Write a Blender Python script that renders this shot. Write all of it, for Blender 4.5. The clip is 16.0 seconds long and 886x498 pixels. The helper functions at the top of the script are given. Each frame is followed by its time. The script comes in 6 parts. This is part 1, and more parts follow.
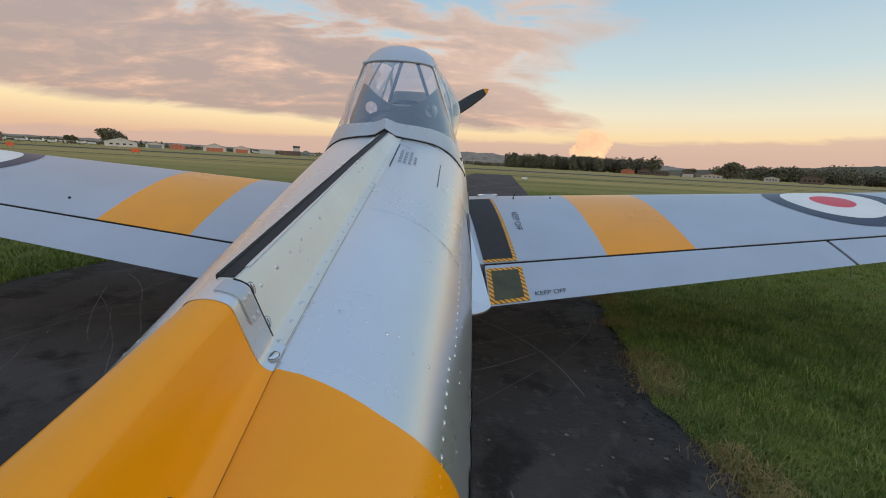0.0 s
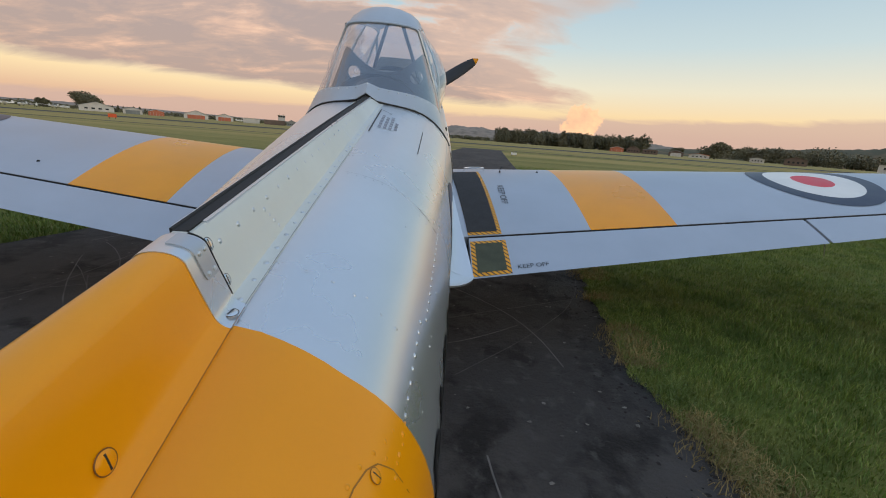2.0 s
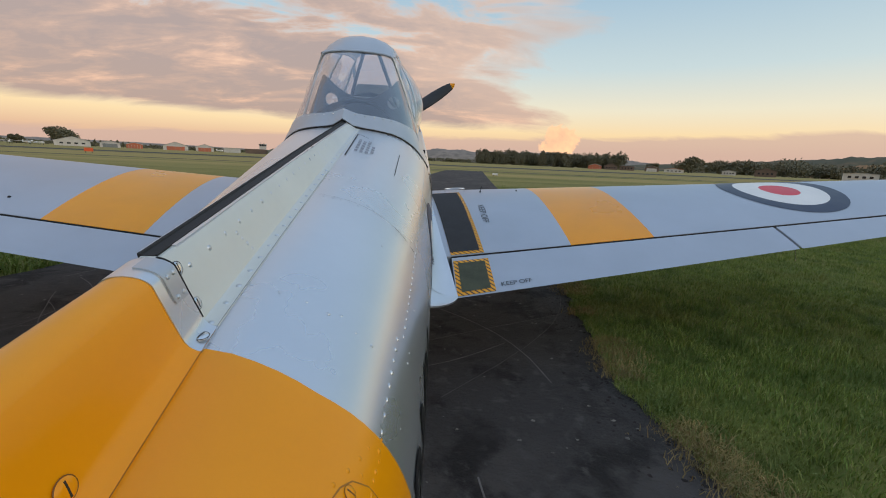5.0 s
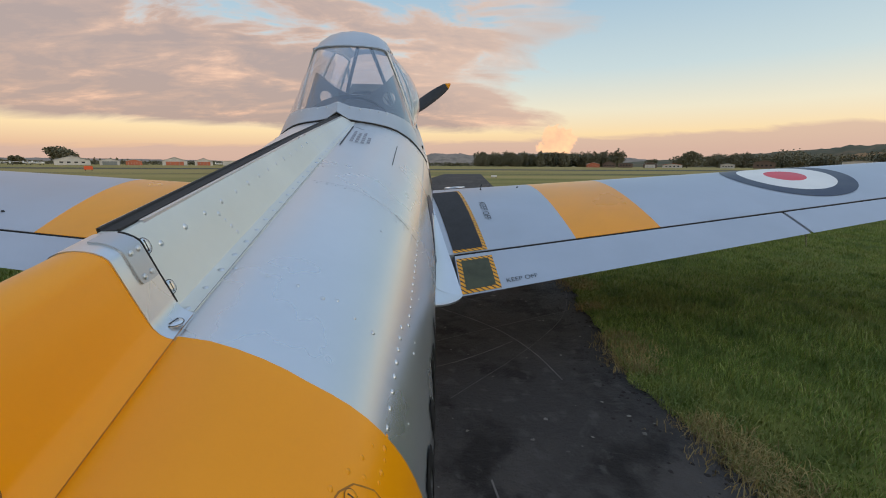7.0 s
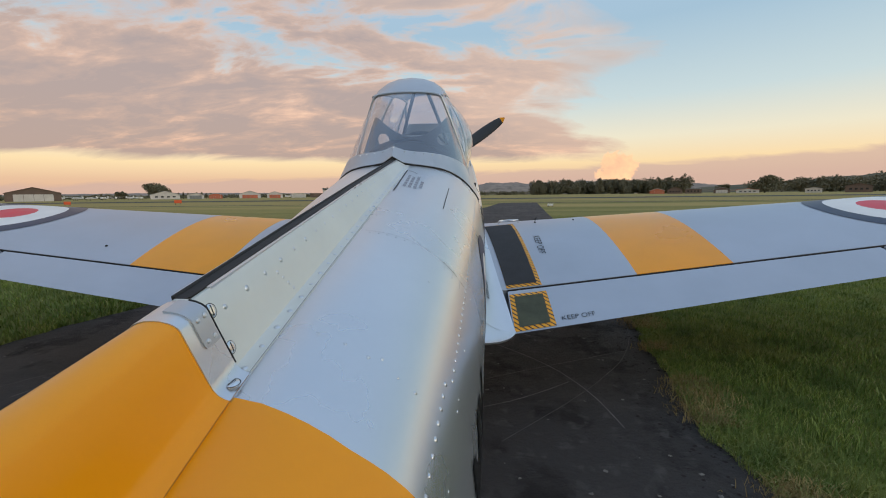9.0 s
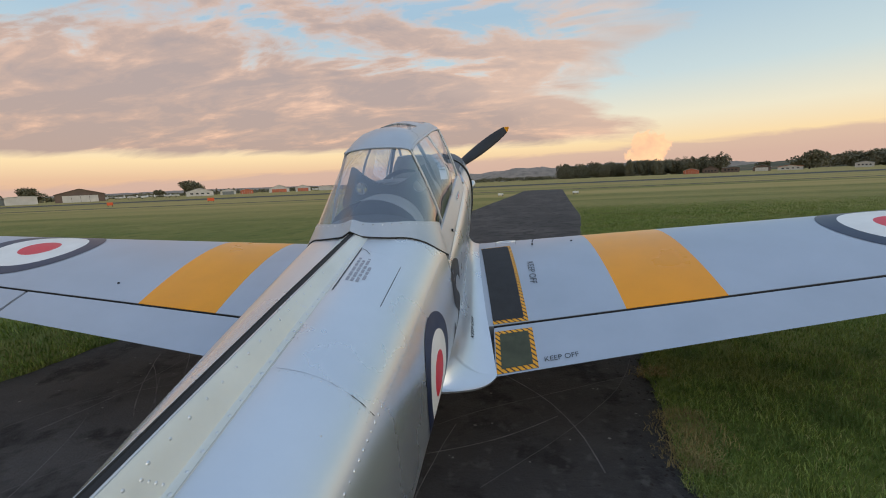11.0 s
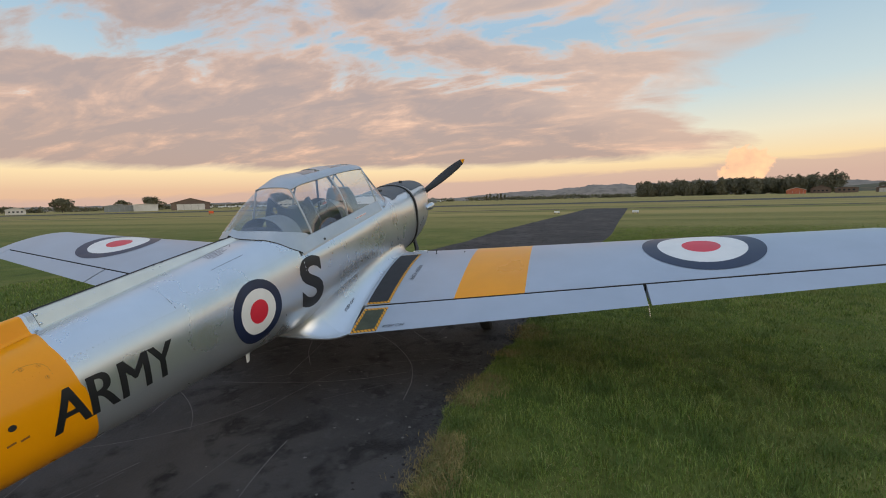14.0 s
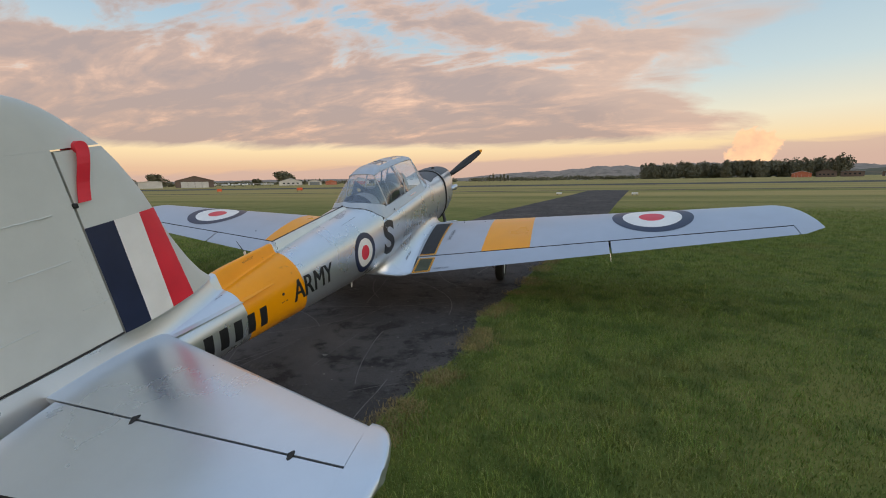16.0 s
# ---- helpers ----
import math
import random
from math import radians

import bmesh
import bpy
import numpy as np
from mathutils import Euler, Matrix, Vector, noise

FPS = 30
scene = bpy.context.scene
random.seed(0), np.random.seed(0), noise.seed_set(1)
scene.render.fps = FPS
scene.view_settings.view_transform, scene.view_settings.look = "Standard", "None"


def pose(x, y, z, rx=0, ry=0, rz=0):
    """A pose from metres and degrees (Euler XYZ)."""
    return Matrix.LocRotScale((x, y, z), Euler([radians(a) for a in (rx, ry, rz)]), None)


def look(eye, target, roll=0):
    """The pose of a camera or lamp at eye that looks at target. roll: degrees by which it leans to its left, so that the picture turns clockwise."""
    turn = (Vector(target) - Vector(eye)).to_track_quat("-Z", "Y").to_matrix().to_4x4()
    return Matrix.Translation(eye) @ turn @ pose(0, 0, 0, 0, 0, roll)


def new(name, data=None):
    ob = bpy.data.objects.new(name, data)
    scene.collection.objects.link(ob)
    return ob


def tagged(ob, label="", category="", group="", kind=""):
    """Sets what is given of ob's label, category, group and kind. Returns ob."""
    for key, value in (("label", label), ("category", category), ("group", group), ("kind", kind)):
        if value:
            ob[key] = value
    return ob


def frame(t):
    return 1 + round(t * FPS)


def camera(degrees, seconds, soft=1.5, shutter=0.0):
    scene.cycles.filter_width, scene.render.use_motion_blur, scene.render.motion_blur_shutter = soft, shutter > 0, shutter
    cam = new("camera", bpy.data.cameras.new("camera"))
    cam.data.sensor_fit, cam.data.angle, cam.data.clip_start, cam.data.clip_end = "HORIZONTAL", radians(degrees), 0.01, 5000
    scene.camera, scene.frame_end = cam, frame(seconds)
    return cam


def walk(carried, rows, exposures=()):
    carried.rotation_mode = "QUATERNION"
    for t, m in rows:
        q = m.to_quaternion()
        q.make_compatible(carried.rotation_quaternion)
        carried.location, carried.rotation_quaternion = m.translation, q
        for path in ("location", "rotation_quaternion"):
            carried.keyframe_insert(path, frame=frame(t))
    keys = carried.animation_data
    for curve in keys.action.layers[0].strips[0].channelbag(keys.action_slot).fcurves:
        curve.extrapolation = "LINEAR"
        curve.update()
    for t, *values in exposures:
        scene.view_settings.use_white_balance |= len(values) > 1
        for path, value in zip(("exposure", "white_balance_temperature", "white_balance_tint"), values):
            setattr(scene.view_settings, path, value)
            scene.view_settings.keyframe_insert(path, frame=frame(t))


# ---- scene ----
cam = camera(94.238, 16.0, soft=1.0)
PATH = [
    (0, (0.199, -1.646, 1.275), (0.286, 1.289, 0.658), 3.13),
    (0.5, (0.221, -1.650, 1.265), (0.375, 1.272, 0.603), 3.15),
    (1, (0.232, -1.650, 1.237), (0.404, 1.259, 0.525), 3.47),
    (1.5, (0.235, -1.637, 1.268), (0.392, 1.265, 0.526), 3.93),
    (2, (0.225, -1.640, 1.256), (0.411, 1.249, 0.468), 4.49),
    (2.5, (0.232, -1.648, 1.243), (0.428, 1.222, 0.393), 4.90),
    (3, (0.245, -1.640, 1.238), (0.461, 1.218, 0.351), 5.36),
    (3.5, (0.241, -1.642, 1.243), (0.468, 1.219, 0.369), 5.57),
    (4, (0.234, -1.631, 1.240), (0.456, 1.252, 0.440), 5.07),
    (4.5, (0.227, -1.641, 1.262), (0.472, 1.273, 0.595), 4.07),
    (4.7, (0.236, -1.654, 1.259), (0.497, 1.264, 0.617), 3.40),
    (6.8, (0.256, -1.622, 1.203), (0.540, 1.302, 0.597), 0.58),
    (7, (0.244, -1.604, 1.201), (0.514, 1.324, 0.603), 0.32),
    (7.5, (0.280, -1.634, 1.224), (0.497, 1.319, 0.741), 0.57),
    (8, (0.269, -1.613, 1.222), (0.384, 1.358, 0.821), 0.29),
    (8.5, (0.264, -1.607, 1.218), (0.255, 1.371, 0.859), 0.01),
    (9, (0.259, -1.605, 1.242), (0.131, 1.366, 0.850), -0.60),
    (9.2, (0.296, -1.611, 1.348), (0.096, 1.349, 0.901), -1.09),
    (11.3, (0.543, -1.560, 1.571), (0.220, 1.384, 1.098), -2.54),
    (11.5, (0.554, -1.605, 1.583), (0.285, 1.353, 1.161), -2.07),
    (12, (0.709, -1.714, 1.607), (0.399, 1.245, 1.218), -1.97),
    (12.5, (1.070, -1.785, 1.635), (0.545, 1.150, 1.300), -2.29),
    (13, (1.581, -1.813, 1.593), (0.869, 1.084, 1.277), -2.22),
    (13.5, (2.062, -2.072, 1.572), (1.237, 0.794, 1.249), -1.86),
    (14, (2.328, -2.468, 1.600), (1.508, 0.397, 1.251), -1.47),
    (14.5, (2.432, -2.927, 1.613), (1.628, -0.066, 1.204), -1.37),
    (15, (2.520, -3.391, 1.615), (1.757, -0.528, 1.146), -1.09),
    (15.5, (2.481, -3.845, 1.641), (1.733, -0.987, 1.116), -1.08),
    (16, (2.434, -4.240, 1.645), (1.603, -1.399, 1.156), -0.94),
]
walk(cam, [(t, look(e, a, r)) for t, e, a, r in PATH])

# ---- world and sun ----
SUN_AZ, SUN_EL = 126.0, 17.0      # degrees clockwise from +y, above the horizon


def node(tree, kind, **values):
    n = tree.nodes.new(kind)
    for k, v in values.items():
        if k in n.inputs:
            n.inputs[k].default_value = v
    return n


def maths(tree, op, a, b=None, c=None, clamp=False):
    n = tree.nodes.new("ShaderNodeMath")
    n.operation, n.use_clamp = op, clamp
    for i, v in enumerate((a, b, c)):
        if v is None:
            continue
        if isinstance(v, (int, float)):
            n.inputs[i].default_value = v
        else:
            tree.links.new(v, n.inputs[i])
    return n.outputs[0]


def mixed(tree, fac, a, b, blend="MIX"):
    n = tree.nodes.new("ShaderNodeMix")
    n.data_type, n.blend_type = "RGBA", blend
    for sock, v in ((n.inputs[0], fac), (n.inputs[6], a), (n.inputs[7], b)):
        if isinstance(v, (int, float)):
            sock.default_value = v
        elif isinstance(v, tuple):
            sock.default_value = (*v[:3], 1)
        else:
            tree.links.new(v, sock)
    return n.outputs[2]


def ramp(tree, fac, stops, interp="LINEAR"):
    n = tree.nodes.new("ShaderNodeValToRGB")
    n.color_ramp.interpolation = interp
    e = n.color_ramp.elements
    while len(e) < len(stops):
        e.new(0.5)
    for el, (p, c) in zip(e, stops):
        el.position = p
        el.color = (*c, 1) if isinstance(c, tuple) else (c, c, c, 1)
    tree.links.new(fac, n.inputs[0])
    return n.outputs[0]


def noised(tree, vec, scale, detail=4.0, rough=0.55, distortion=0.0):
    n = node(tree, "ShaderNodeTexNoise", Scale=scale, Detail=detail, Roughness=rough, Distortion=distortion)
    if vec is not None:
        tree.links.new(vec, n.inputs["Vector"])
    return n.outputs["Fac"]


def build_world():
    world = bpy.data.worlds.new("evening_sky")
    scene.world = world
    world.use_nodes = True
    t = world.node_tree
    t.nodes.clear()
    out = t.nodes.new("ShaderNodeOutputWorld")
    back = t.nodes.new("ShaderNodeBackground")
    t.links.new(back.outputs[0], out.inputs[0])
    sky = t.nodes.new("ShaderNodeTexSky")
    sky.sky_type, sky.sun_disc = "NISHITA", False
    sky.sun_elevation, sky.sun_rotation = radians(SUN_EL), radians(SUN_AZ)
    coord = t.nodes.new("ShaderNodeTexCoord").outputs["Generated"]
    sep = t.nodes.new("ShaderNodeSeparateXYZ")
    t.links.new(coord, sep.inputs[0])
    x, y, z = sep.outputs
    up = maths(t, "MAXIMUM", z, 0.0)
    # clear sky by height: warm at the horizon, pale, then blue
    clear = ramp(t, up, [(0.0, (0.74, 0.43, 0.29)), (0.035, (0.80, 0.50, 0.32)), (0.07, (0.98, 0.72, 0.40)), (0.12, (0.88, 0.80, 0.60)),
                         (0.20, (0.60, 0.71, 0.72)), (0.34, (0.385, 0.55, 0.68)), (0.6, (0.43, 0.59, 0.81)), (1.0, (0.43, 0.59, 0.84))])
    # the sky is brightest round the low sun, behind the shot
    glow = maths(t, "MAXIMUM", maths(t, "ADD", maths(t, "MULTIPLY", x, math.sin(radians(SUN_AZ))), maths(t, "MULTIPLY", y, math.cos(radians(SUN_AZ)))), 0.0)
    glow = maths(t, "MULTIPLY", maths(t, "POWER", glow, 3.0), maths(t, "POWER", maths(t, "SUBTRACT", 1.0, up), 2.0))
    clear = mixed(t, maths(t, "MULTIPLY", glow, 1.0, None, True), clear, (1.75, 1.62, 1.30))
    haze = mixed(t, 1.0, sky.outputs[0], (0.10, 0.10, 0.10), "MULTIPLY")
    clear = mixed(t, 0.10, clear, haze)
    # cloud sheet seen in perspective
    den = maths(t, "ADD", up, 0.15)
    px, py = maths(t, "DIVIDE", x, den), maths(t, "DIVIDE", y, den)
    comb = t.nodes.new("ShaderNodeCombineXYZ")
    lump = maths(t, "ADD", up, 0.26)
    t.links.new(maths(t, "DIVIDE", maths(t, "MULTIPLY", x, 0.95), lump), comb.inputs[0])
    t.links.new(maths(t, "DIVIDE", maths(t, "MULTIPLY", y, 1.75), lump), comb.inputs[1])
    comb.inputs[2].default_value = 3.7
    deck = comb.outputs[0]
    big = noised(t, deck, 0.7, 3, 0.5)
    fine = noised(t, deck, 2.4, 9, 0.58, 0.5)
    puff = noised(t, deck, 7.5, 7, 0.58, 0.35)
    # clouds lie to one side of a slanting edge and stop short of the horizon
    edge = maths(t, "SUBTRACT", maths(t, "ADD", maths(t, "MULTIPLY", py, 0.565), -0.58), px)
    edge = maths(t, "ADD", edge, maths(t, "MULTIPLY", maths(t, "SUBTRACT", maths(t, "ADD", big, maths(t, "MULTIPLY", fine, 0.6)), 0.8), 2.0))
    side = maths(t, "MULTIPLY_ADD", edge, 2.6, 0.1, True)
    low = maths(t, "MULTIPLY_ADD", maths(t, "ADD", up, maths(t, "MULTIPLY", maths(t, "SUBTRACT", fine, 0.5), 0.035)), 60.0, -4.4, True)
    body = maths(t, "ADD", maths(t, "MULTIPLY", fine, 0.62), maths(t, "ADD", maths(t, "MULTIPLY", big, 0.3), maths(t, "MULTIPLY", puff, 0.16)))
    gaps = maths(t, "MULTIPLY_ADD", up, 1.3, -0.36)          # closed low down, opening higher up
    gaps = maths(t, "MINIMUM", maths(t, "MAXIMUM", gaps, -0.22), 0.016)
    cover = maths(t, "MULTIPLY_ADD", maths(t, "SUBTRACT", body, gaps), 12.5, -5.85, True)
    cover = maths(t, "MULTIPLY", maths(t, "MULTIPLY", cover, side), low)
    depth = maths(t, "ADD", maths(t, "MULTIPLY", fine, 0.85), maths(t, "MULTIPLY", puff, 0.30))
    below = maths(t, "MULTIPLY", maths(t, "MAXIMUM", maths(t, "SUBTRACT", 0.30, up), 0.0), 2.2)
    shade = ramp(t, maths(t, "ADD", maths(t, "MULTIPLY_ADD", depth, 3.6, -1.55), below, None, True), [(0.0, (0.98, 0.70, 0.50)), (0.3, (0.76, 0.53, 0.41)), (0.65, (0.54, 0.41, 0.355)), (1.0, (0.44, 0.36, 0.34))])
    thin = maths(t, "MULTIPLY", maths(t, "SUBTRACT", 1.0, maths(t, "MULTIPLY_ADD", edge, 0.9, -0.1, True)), 0.4)      # thinner and lit near the edge
    shade = mixed(t, thin, shade, (0.98, 0.72, 0.54))
    warm = ramp(t, up, [(0.05, (1.06, 0.94, 0.86)), (0.2, (1.02, 0.97, 0.95)), (0.5, (0.92, 0.98, 1.05))])
    shade = mixed(t, 1.0, shade, warm, "MULTIPLY")
    col = mixed(t, maths(t, "MULTIPLY", cover, 0.95), clear, shade)
    # mauve bank along the horizon
    az = maths(t, "ARCTAN2", x, y)
    bank_top = maths(t, "ADD", maths(t, "MULTIPLY_ADD", az, 0.030, 0.040), maths(t, "MULTIPLY", fine, 0.028))
    bank = maths(t, "MULTIPLY", maths(t, "MULTIPLY", maths(t, "SUBTRACT", bank_top, up), 110.0, None, True), 0.72)
    col = mixed(t, bank, col, (0.60, 0.42, 0.36))
    # one towering cloud that still catches the light
    da = maths(t, "DIVIDE", maths(t, "SUBTRACT", az, 0.352), 0.040)
    de = maths(t, "DIVIDE", maths(t, "SUBTRACT", up, 0.052), 0.036)
    rr = maths(t, "SQRT", maths(t, "ADD", maths(t, "MULTIPLY", da, da), maths(t, "MULTIPLY", de, de)))
    small = noised(t, coord, 42.0, 5, 0.6)
    blob = maths(t, "MULTIPLY_ADD", maths(t, "SUBTRACT", maths(t, "MULTIPLY_ADD", small, 1.5, 0.35), rr), 5.0, 0.0, True)
    col = mixed(t, blob, col, mixed(t, small, (0.72, 0.44, 0.30), (1.35, 0.80, 0.42)))
    t.links.new(col, back.inputs["Color"])
    back.inputs["Strength"].default_value = 1.06


build_world()
sun_data = bpy.data.lights.new("sun", "SUN")
sun_data.energy, sun_data.angle, sun_data.color = 0.5, radians(60), (1.0, 0.80, 0.62)
sun = new("sun", sun_data)
sun_dir = Vector((math.sin(radians(SUN_AZ)) * math.cos(radians(SUN_EL)), math.cos(radians(SUN_AZ)) * math.cos(radians(SUN_EL)), math.sin(radians(SUN_EL))))
sun.matrix_world = look(sun_dir * 50, (0, 0, 0))


# ---- materials ----
def material(name, colour, rough=0.5, metal=0.0, var=0.08, scale=3.0, grain=60.0, bump=0.02, tint=None, coat=0.0):
    """Paint or solid with blotches at a large scale, grain at a small one, and fine relief."""
    m = bpy.data.materials.new(name)
    m.use_nodes = True
    t = m.node_tree
    b = t.nodes["Principled BSDF"]
    co = t.nodes.new("ShaderNodeTexCoord").outputs["Object"]
    a, g = noised(t, co, scale, 5), noised(t, co, grain, 3)
    low = tuple(max(0.0, c * (1 - var * 2)) for c in colour)
    high = tint or tuple(min(1.0, c * (1 + var)) for c in colour)
    col = mixed(t, ramp(t, a, [(0.3, 0.0), (0.7, 1.0)]), low, high)
    col = mixed(t, maths(t, "MULTIPLY", g, var * 1.5), col, tuple(c * 0.6 for c in colour))
    t.links.new(col, b.inputs["Base Color"])
    t.links.new(maths(t, "MULTIPLY_ADD", a, 0.2, rough - 0.1, True), b.inputs["Roughness"])
    b.inputs["Metallic"].default_value = metal
    b.inputs["Coat Weight"].default_value = coat
    b.inputs["Coat Roughness"].default_value = 0.08
    if bump:
        bn = node(t, "ShaderNodeBump", Strength=bump * 5, Distance=0.004)
        t.links.new(maths(t, "ADD", g, maths(t, "MULTIPLY", a, 1.5)), bn.inputs["Height"])
        t.links.new(bn.outputs[0], b.inputs["Normal"])
    return m


SILVER = material("silver_paint", (0.66, 0.685, 0.71), 0.29, 0.80, 0.04, 2.2, 90, 0.002)
SILVER_WING = material("silver_wing_dope", (0.42, 0.46, 0.525), 0.40, 0.35, 0.04, 2.2, 90, 0.004)
SILVER_DULL = material("silver_doped_fabric", (0.58, 0.60, 0.57), 0.5, 0.2, 0.05, 2.5, 70, 0.01)
PALE_METAL = material("bare_metal_strip", (0.66, 0.68, 0.64), 0.45, 0.3, 0.05, 4, 90, 0.006)
CHROME = material("bright_screw_metal", (0.75, 0.75, 0.74), 0.2, 1.0, 0.05, 30, 200, 0.0)
YELLOW = material("trainer_yellow_paint", (0.87, 0.325, 0.0), 0.30, 0.0, 0.04, 2.0, 80, 0.002, coat=0.15)
YELLOW.node_tree.nodes["Principled BSDF"].inputs["Specular IOR Level"].default_value = 0.3
NAVY = material("navy_paint", (0.012, 0.02, 0.055), 0.4, 0.0, 0.1, 6, 80, 0.004)
WHITE = material("white_paint", (0.78, 0.76, 0.72), 0.4, 0.0, 0.04, 6, 80, 0.004)
RED = material("red_paint", (0.68, 0.018, 0.038), 0.4, 0.0, 0.06, 6, 80, 0.004)
BLACK = material("black_paint", (0.012, 0.012, 0.014), 0.45, 0.0, 0.1, 6, 80, 0.004)
RUBBER = material("black_rubber", (0.018, 0.018, 0.018), 0.75, 0.0, 0.15, 10, 120, 0.03)
WALK = material("black_grit_paint", (0.035, 0.036, 0.04), 0.85, 0.0, 0.15, 12, 400, 0.08)
GREEN = material("drab_green_grit", (0.075, 0.085, 0.055), 0.85, 0.0, 0.15, 12, 400, 0.08)
GREY_TEXT = material("dark_stencil_paint", (0.04, 0.045, 0.055), 0.5, 0.0, 0.1, 8, 80, 0.0)
INTERIOR = material("dark_cockpit_paint", (0.05, 0.055, 0.06), 0.6, 0.0, 0.15, 6, 60, 0.01)
GRIME = material("grimy_yellow_rim", (0.22, 0.085, 0.01), 0.6, 0.0, 0.1, 10, 60, 0.0)
SEAM = material("dark_panel_gap", (0.05, 0.05, 0.052), 0.7, 0.0, 0.1, 10, 60, 0.0)
BLUEGREY = material("blue_grey_frame_paint", (0.10, 0.12, 0.15), 0.45, 0.1, 0.1, 6, 60, 0.01)
FRAME = material("canopy_frame_paint", (0.47, 0.50, 0.535), 0.33, 0.5, 0.05, 5, 80, 0.006)
PADDING = material("grey_padding", (0.24, 0.26, 0.27), 0.8, 0.0, 0.12, 8, 60, 0.03)
PROP = material("propeller_dark_paint", (0.03, 0.032, 0.036), 0.5, 0.0, 0.12, 8, 60, 0.01)


def hatch_material():
    m = bpy.data.materials.new("yellow_black_hatching")
    m.use_nodes = True
    t = m.node_tree
    b = t.nodes["Principled BSDF"]
    sep = t.nodes.new("ShaderNodeSeparateXYZ")
    t.links.new(t.nodes.new("ShaderNodeTexCoord").outputs["Object"], sep.inputs[0])
    s = maths(t, "FRACT", maths(t, "MULTIPLY", maths(t, "ADD", sep.outputs[0], sep.outputs[1]), 26.0))
    col = mixed(t, maths(t, "GREATER_THAN", s, 0.70), (0.80, 0.36, 0.01), (0.02, 0.02, 0.02))
    t.links.new(col, b.inputs["Base Color"])
    b.inputs["Roughness"].default_value = 0.5
    return m


HATCH = hatch_material()


def glass_material():
    m = bpy.data.materials.new("clear_canopy_perspex")
    m.use_nodes = True
    t = m.node_tree
    t.nodes.clear()
    out = t.nodes.new("ShaderNodeOutputMaterial")
    clear = t.nodes.new("ShaderNodeBsdfTransparent")
    clear.inputs[0].default_value = (0.90, 0.92, 0.92, 1)
    gloss = node(t, "ShaderNodeBsdfGlossy", Roughness=0.04)
    gloss.inputs["Color"].default_value = (0.9, 0.93, 1, 1)
    facing = node(t, "ShaderNodeLayerWeight", Blend=0.5).outputs["Facing"]
    mix = t.nodes.new("ShaderNodeMixShader")
    t.links.new(maths(t, "MULTIPLY_ADD", maths(t, "POWER", facing, 3.0), 0.55, 0.15, True), mix.inputs[0])
    t.links.new(clear.outputs[0], mix.inputs[1])
    t.links.new(gloss.outputs[0], mix.inputs[2])
    t.links.new(mix.outputs[0], out.inputs[0])
    return m


GLASS = glass_material()


def ground_material(name, layers, rough=0.95, bump=0.3, scale=1.0):
    """Soil or turf: layers of (noise scale, colour, threshold) over the first colour."""
    m = bpy.data.materials.new(name)
    m.use_nodes = True
    t = m.node_tree
    b = t.nodes["Principled BSDF"]
    co = t.nodes.new("ShaderNodeTexCoord").outputs["Object"]
    col = layers[0]
    for s, c, lo, hi in layers[1:]:
        f = ramp(t, noised(t, co, s, 6, 0.6), [(lo, 0.0), (hi, 1.0)])
        col = mixed(t, f, col, c)
    t.links.new(col, b.inputs["Base Color"])
    b.inputs["Roughness"].default_value = rough
    b.inputs["Specular IOR Level"].default_value = 0.25
    bn = node(t, "ShaderNodeBump", Strength=bump, Distance=0.02)
    t.links.new(noised(t, co, 45.0 * scale, 5, 0.7), bn.inputs["Height"])
    t.links.new(bn.outputs[0], b.inputs["Normal"])
    return m


TARMAC = ground_material("worn_tarmac", [(0.042, 0.038, 0.036), (0.5, (0.088, 0.078, 0.071), 0.45, 0.68), (2.6, (0.018, 0.016, 0.015), 0.51, 0.62), (11.0, (0.072, 0.066, 0.062), 0.56, 0.7), (160.0, (0.12, 0.11, 0.10), 0.62, 0.78)], 0.82, 0.8)


def turf_material():
    m = ground_material("airfield_turf", [(0.105, 0.130, 0.023), (0.35, (0.185, 0.175, 0.045), 0.45, 0.68), (1.6, (0.055, 0.080, 0.012), 0.5, 0.72), (9.0, (0.17, 0.15, 0.048), 0.6, 0.78)], 1.0, 0.6)
    t = m.node_tree
    b = t.nodes["Principled BSDF"]
    near = b.inputs["Base Color"].links[0].from_socket
    sep = t.nodes.new("ShaderNodeSeparateXYZ")
    co = t.nodes.new("ShaderNodeTexCoord").outputs["Object"]
    t.links.new(co, sep.inputs[0])
    # strips of dry and mown grass run across the field
    stretch = node(t, "ShaderNodeMapping")
    stretch.inputs["Scale"].default_value = (0.012, 0.16, 1)
    stretch.inputs["Rotation"].default_value = (0, 0, radians(4))
    t.links.new(co, stretch.inputs[0])
    dry = ramp(t, noised(t, stretch.outputs[0], 1.0, 4), [(0.27, 0.0), (0.55, 1.0)])
    far = maths(t, "MULTIPLY_ADD", sep.outputs[1], 0.03, -0.25, True)
    dry = maths(t, "MULTIPLY", dry, far)
    col = mixed(t, dry, near, (0.34, 0.26, 0.088))
    t.links.new(col, b.inputs["Base Color"])
    return m


